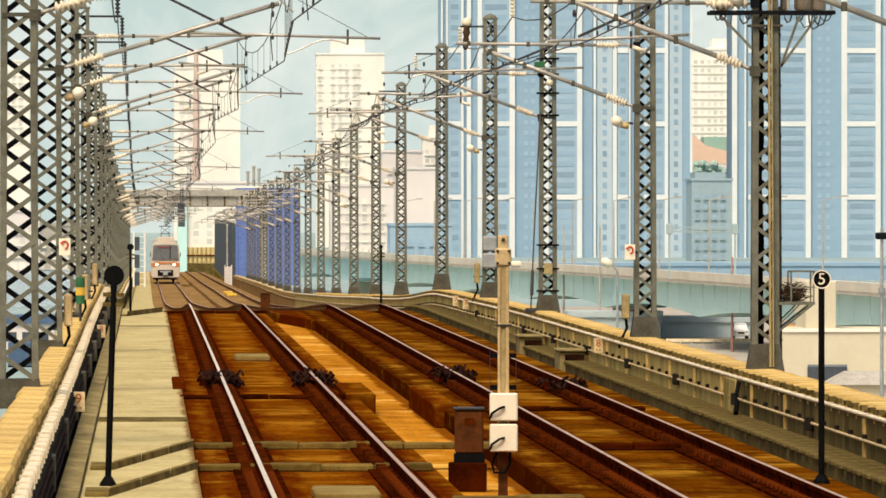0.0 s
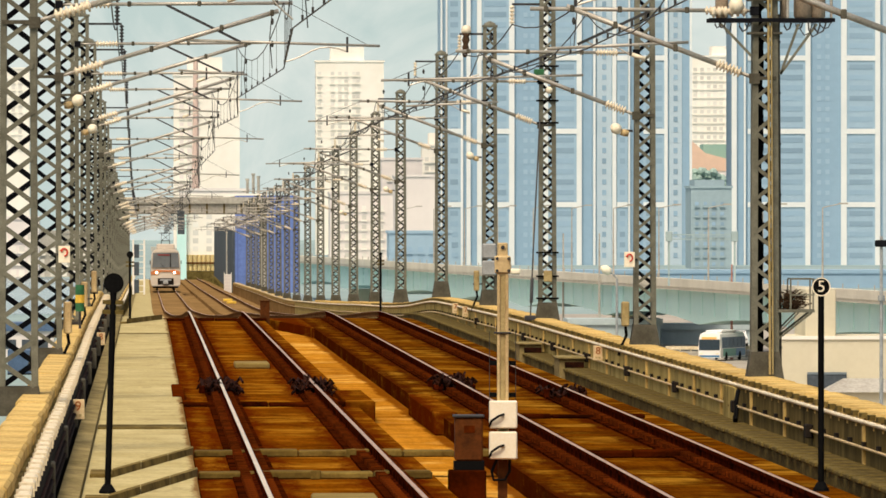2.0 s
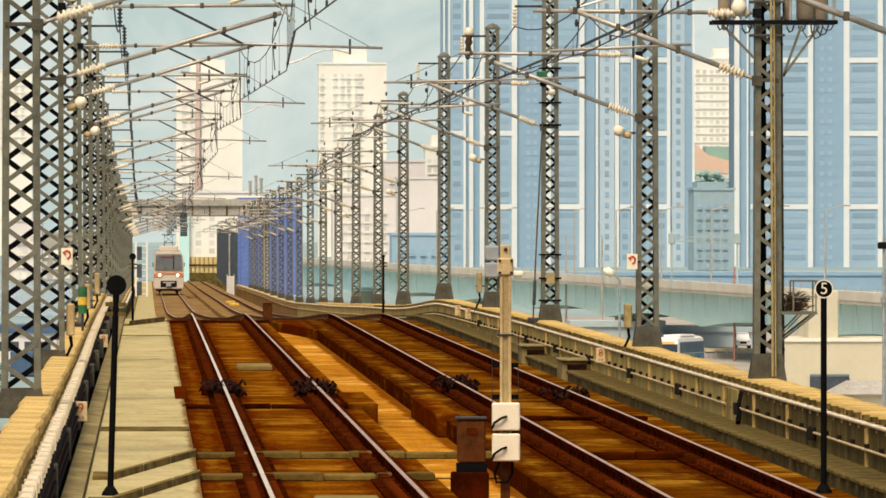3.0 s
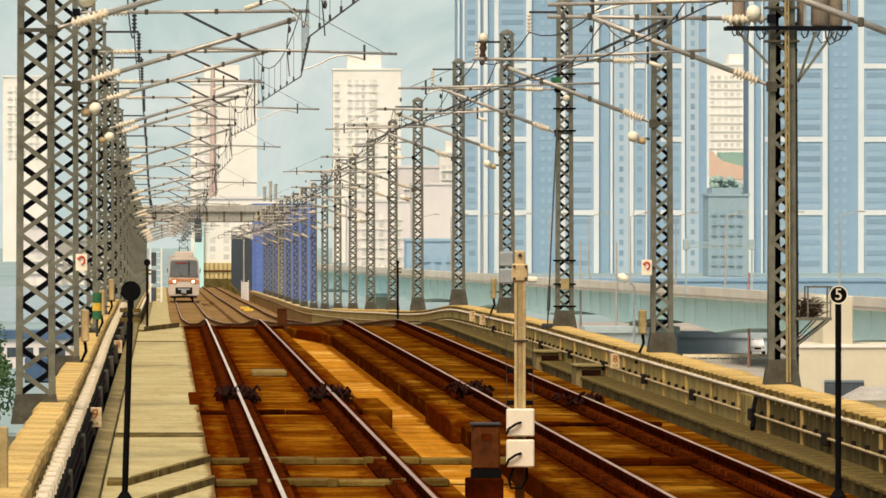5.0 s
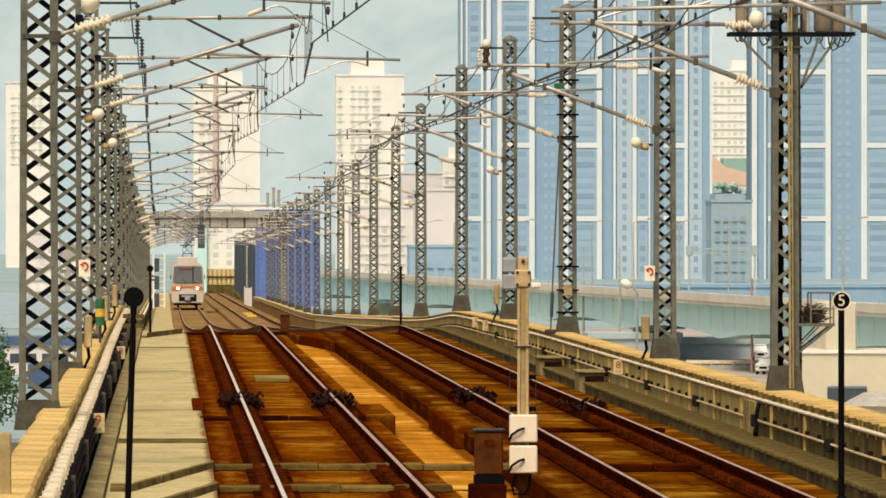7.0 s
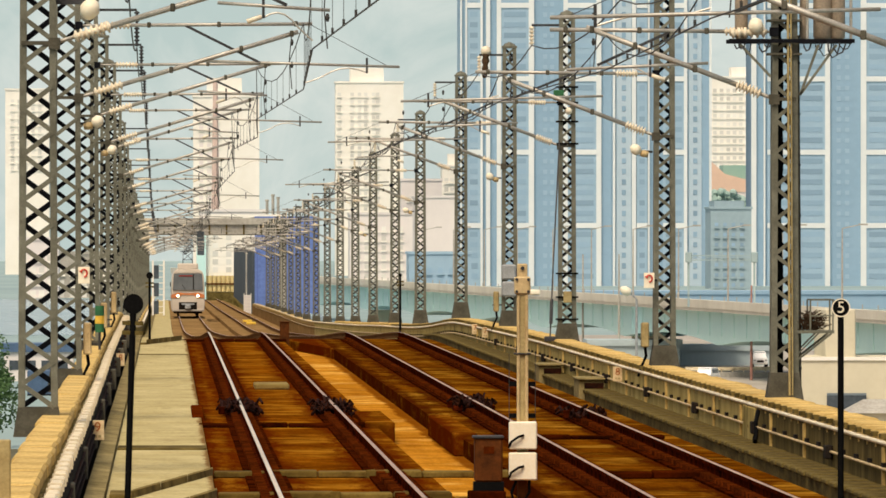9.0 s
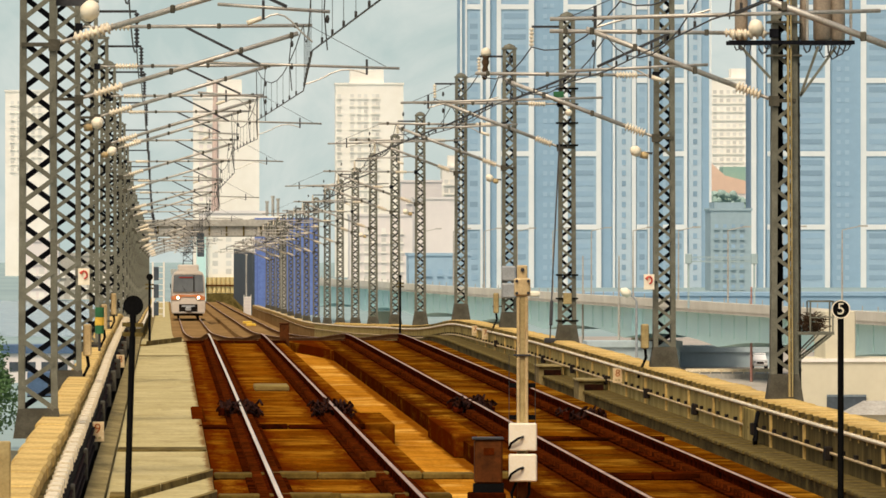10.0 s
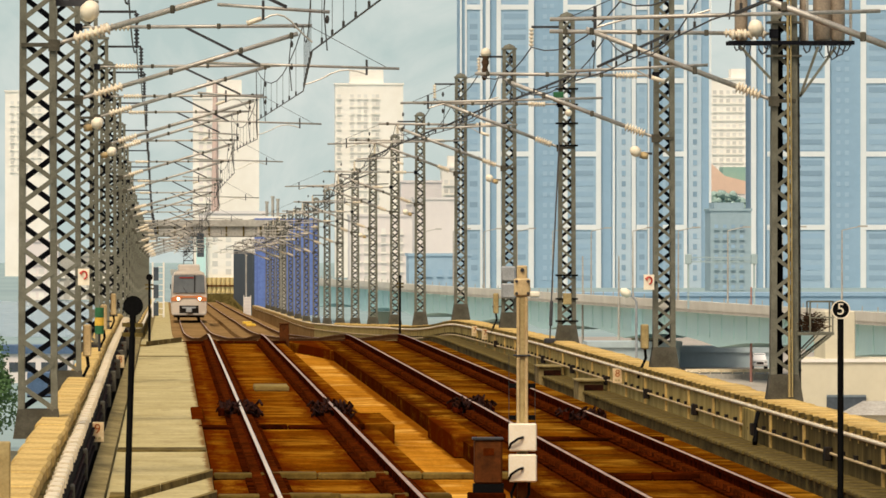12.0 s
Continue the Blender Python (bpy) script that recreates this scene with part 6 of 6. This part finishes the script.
for x in (-0.2, 0.25):
    part("post", Solid().bar((x, 0, -0.3), (x, 0, 0.62), 0.06), "mast", fr)
for z in (0.0, 0.32, 0.6):
    part("rail", Solid().bar((-0.22, 0, z), (0.34, 0, z), 0.05), "mast", fr)
cp = thing("marker_post", "short tan post standing on the parapet coping", "post", *on(-1.33, 70, 0.55))
part("post", Solid().bevel_box(-0.05, 0.05, -0.05, 0.05, 0, 0.52, 0.01), "yellow_box", cp)

# left side, below the viaduct: trees and steelwork
def tree(x, y, base, h, seed):
    rnd = random.Random(seed)
    t = thing("tree", "dark green leafy tree below the viaduct", "tree", x, y, base, group="trees below the viaduct")
    tr = Solid().tube((0, 0, 0), (0.1, 0, h * 0.5), 0.22, 8, 0.12)
    for k in range(7):
        a = rnd.uniform(0, 6.28)
        tr.tube((0.08, 0, h * rnd.uniform(0.3, 0.5)), (math.cos(a) * h * 0.25, math.sin(a) * h * 0.25, h * rnd.uniform(0.6, 0.85)), 0.08, 5, 0.03)
    part("trunk", tr, "bark", t)
    cr = Solid()
    blobs = [(rnd.uniform(-0.3, 0.3) * h, rnd.uniform(-0.3, 0.3) * h, rnd.uniform(0.45, 0.92) * h, rnd.uniform(0.1, 0.2) * h) for _ in range(14)]
    for bx, by, bz, br in blobs:
        for k in range(170):
            d = Vector((rnd.gauss(0, 1), rnd.gauss(0, 1), rnd.gauss(0, 1))).normalized() * br * rnd.uniform(0.6, 1.05)
            c = Vector((bx, by, bz)) + d
            u = Vector((rnd.gauss(0, 1), rnd.gauss(0, 1), rnd.gauss(0, 1))).normalized() * 0.16
            v = u.orthogonal().normalized() * 0.09
            cr.add([c - u, c + v, c + u, c - v], [(0, 1, 2, 3)])
    tagged(part("crown", cr, "leaf", t), kind="stuff")


tree(-12.0, 520, -13, 9.0, 1)
tree(-13.2, 560, -13, 7.5, 2)
tree(-14.8, 620, -13, 8.0, 3)


# ---- train ----
def train():
    t = thing("light_train", "ivory and orange electric train with lit headlights on the track", "train")
    L = 38.0
    section = [(-1.28, 0.5), (-1.305, 1.0), (-1.305, 2.0), (-1.24, 3.1), (-1.1, 3.42), (-0.8, 3.58), (0, 3.63),
               (0.8, 3.58), (1.1, 3.42), (1.24, 3.1), (1.305, 2.0), (1.305, 1.0), (1.28, 0.5)]
    n = len(section)
    body = Solid()
    v = [(x * 0.97, 0.0 + max(0, z - 1.9) * 0.12, z) for x, z in section] + [(x, 0.5, z) for x, z in section] + [(x, L, z) for x, z in section]
    f = [tuple(reversed(range(n)))] + [(k * n + i, k * n + (i + 1) % n, k * n + n + (i + 1) % n, k * n + n + i) for k in range(2) for i in range(n)] + [tuple(range(2 * n, 3 * n))]
    part("body", body.add(v, f), "train_white", t)
    part("windscreen", Solid().add([(-1.17, -0.03, 1.98), (1.17, -0.03, 1.98), (1.1, 0.11, 3.24), (-1.1, 0.11, 3.24), (-1.17, 0.06, 1.98), (1.17, 0.06, 1.98), (1.1, 0.2, 3.24), (-1.1, 0.2, 3.24)],
         [(0, 1, 2, 3), (7, 6, 5, 4), (0, 4, 5, 1), (1, 5, 6, 2), (2, 6, 7, 3), (3, 7, 4, 0)]), "glass", t, "dark wide windscreen")
    part("windscreen_post", Solid().bar((0.42, -0.05, 1.98), (0.42, 0.09, 3.24), 0.07), "under", t)
    part("destination_display", Solid().box(-0.7, 0.35, 0.045, 0.1, 3.02, 3.11), "led", t, "lit red destination display")
    part("roof_band", Solid().box(-1.0, 1.0, 0.13, 0.2, 3.3, 3.37), "train_white", t)
    part("wiper", Solid().bar((-0.15, -0.06, 1.95), (-0.45, -0.01, 2.4), 0.025), "under", t)
    part("orange_band", Solid().add([(-1.285, -0.03, 1.38), (-0.95, -0.03, 1.38), (-0.4, -0.03, 1.62), (0.4, -0.03, 1.62), (0.95, -0.03, 1.38), (1.285, -0.03, 1.38),
         (1.285, -0.03, 1.62), (0.8, -0.03, 1.8), (0.3, -0.03, 1.75), (-0.3, -0.03, 1.75), (-0.8, -0.03, 1.8), (-1.285, -0.03, 1.62)],
         [(0, 1, 10, 11), (1, 2, 9, 10), (2, 3, 8, 9), (3, 4, 7, 8), (4, 5, 6, 7)]), "train_orange", t, "orange front band")
    part("side_band", Solid().box(-1.315, -1.307, 0.5, L, 1.38, 1.66), "train_orange", t)
    for s in (-1, 1):
        part("headlight_housing", Solid().tube((s * 0.775, -0.05, 1.54), (s * 0.775, 0.02, 1.54), 0.15, 14), "train_orange", t)
        part("headlight", Solid().tube((s * 0.775, -0.09, 1.54), (s * 0.775, -0.051, 1.54), 0.1, 14), "headlight", t, "lit round headlight")
        part("mirror", Solid().bevel_box(s * 1.35 - 0.035, s * 1.35 + 0.035, -0.05, 0.05, 2.25, 2.6, 0.015), "under", t)
    part("coupler_recess", Solid().box(-0.7, 0.7, -0.04, 0.02, 0.45, 1.06), "under", t)
    part("coupler", Solid().bevel_box(-0.22, 0.22, -0.5, 0, 0.55, 0.85, 0.05).box(-0.5, 0.5, -0.12, -0.05, 0.86, 0.98), "grey_box", t)
    part("skirt", Solid().bevel_box(-1.24, 1.24, -0.14, 1.2, 0.36, 0.5, 0.03), "train_grey", t, "pale grey bumper skirt")
    part("underframe", Solid().box(-1.1, 1.1, 0.3, L, 0.2, 0.5), "under", t)
    part("roof_unit", Solid().bevel_box(-0.8, 0.8, 1.0, 5.5, 3.55, 4.02, 0.08), "train_white", t, "white roof air conditioner")
    for y in (2.2, 4.2, 13, 15, 21, 23, 34, 36):
        ax = part("wheelset", Solid().tube((-0.82, y, 0.4), (-0.68, y, 0.4), 0.4, 16).tube((0.68, y, 0.4), (0.82, y, 0.4), 0.4, 16).tube((-0.7, y, 0.4), (0.7, y, 0.4), 0.08, 8), "under", t)
    part("pantograph", Solid().run([(-0.4, 9, 3.6), (-0.36, 8.2, 4.3), (-0.36, 9, 4.97)], 0.03).run([(0.4, 9, 3.6), (0.36, 8.2, 4.3), (0.36, 9, 4.97)], 0.03)
         .tube((-0.36, 8.2, 4.3), (0.36, 8.2, 4.3), 0.03, 6).tube((-0.6, 9, 4.97), (0.6, 9, 4.97), 0.035, 6).tube((-0.36, 8.2, 4.3), (0.36, 9, 4.9), 0.02, 6).tube((0.36, 8.2, 4.3), (-0.36, 9, 4.9), 0.02, 6)
         .box(-0.5, 0.5, 8.6, 9.4, 3.6, 3.72), "under", t, "dark raised pantograph")
    for o in t.children:
        o.data.transform(Matrix.Diagonal((0.985, 1, 1, 1)))
    return t


# ---- bus ----
def bus():
    b = thing("city_bus", "white, blue and green city bus driving on the road", "bus")
    outline = [(-1.24, 0.35), (-1.25, 1.4), (-1.22, 2.45), (-1.08, 2.82), (-0.75, 3.02), (0, 3.08), (0.75, 3.02), (1.08, 2.82), (1.22, 2.45), (1.25, 1.4), (1.24, 0.35)]
    n = len(outline)
    v = [(x * 0.96, max(0, z - 2.3) * 0.35, z - max(0, z - 2.9) * 0.6) for x, z in outline] + [(x, 0.55, z) for x, z in outline] + [(x, 10.7, z) for x, z in outline] + [(x * 0.95, 11, z - 0.08) for x, z in outline]
    f = [tuple(reversed(range(n)))] + [(k * n + i, k * n + (i + 1) % n, k * n + n + (i + 1) % n, k * n + n + i) for k in range(3) for i in range(n)] + [tuple(range(3 * n, 4 * n))]
    part("body", Solid().add(v, f), "bus_white", b)
    part("roof_unit", Solid().bevel_box(-0.95, 0.95, 2, 8, 2.98, 3.24, 0.1), "bus_white", b)
    part("windscreen", Solid().box(-1.12, 1.12, -0.03, 0.02, 1.15, 2.28), "bus_glass", b)
    part("destination_display", Solid().box(-0.85, 0.75, -0.04, 0.1, 2.32, 2.55), "amber", b, "amber destination display")
    part("front_panel", Solid().box(-1.1, 1.1, -0.02, 0.02, 0.42, 0.62), "bus_blue", b)
    for s in (-1, 1):
        for k in range(6):
            part("side_window", Solid().box(s * 1.245 - 0.02, s * 1.245 + 0.02, 0.55 + 1.68 * k, 2.13 + 1.68 * k, 1.35, 2.5), "bus_side_glass", b)
        part("green_panel", Solid().box(s * 1.245 - 0.02, s * 1.245 + 0.02, 1.0, 6.5, 0.5, 1.3), "bus_green", b, "green side panel")
        part("blue_panel", Solid().box(s * 1.245 - 0.02, s * 1.245 + 0.02, 6.6, 10.6, 0.5, 1.3), "bus_blue", b, "blue side panel")
        for y in (2.3, 8.2):
            part("wheel", Solid().tube((s * 1.27 - 0.12, y, 0.48), (s * 1.27 + 0.02, y, 0.48), 0.48, 14), "tyre", b)
        part("headlight", Solid().box(s * 0.85 - 0.15, s * 0.85 + 0.15, -0.05, 0.02, 0.7, 0.85), "white", b)
    return b


train_thing = train()
bus_thing = bus()


def motions():
    rows = []
    for k in range(13):
        d = 752 - 12.0 * k
        slope = math.degrees(math.atan2(fall(d + 15) - fall(d), 15))
        rows.append((float(k), pose(TRACKS[0] + drift(d) - 0.08, d, fall(d), slope)))
    walk(train_thing, rows)
    rows = []
    for t in (0.0, 3.0, 6.0, 12.0):
        s = 19.0 * (t - 2.5)
        turn = radians(18)
        rows.append((t, pose(BUS_X - math.sin(turn) * s, BUS_Y - math.cos(turn) * s, -12.95, 0, 0, -18)))
    walk(bus_thing, rows)
    rows = []
    for t in (0.0, 4.0, 8.0, 12.0):
        s = 13.0 * (t - 7.2)
        turn = radians(18)
        rows.append((t, pose(62.3 - math.sin(turn) * s, 890 - math.cos(turn) * s, -12.95, 0, 0, -18)))
    walk(car_thing, rows)


BUS_X, BUS_Y = 56.4, 880.0
motions()
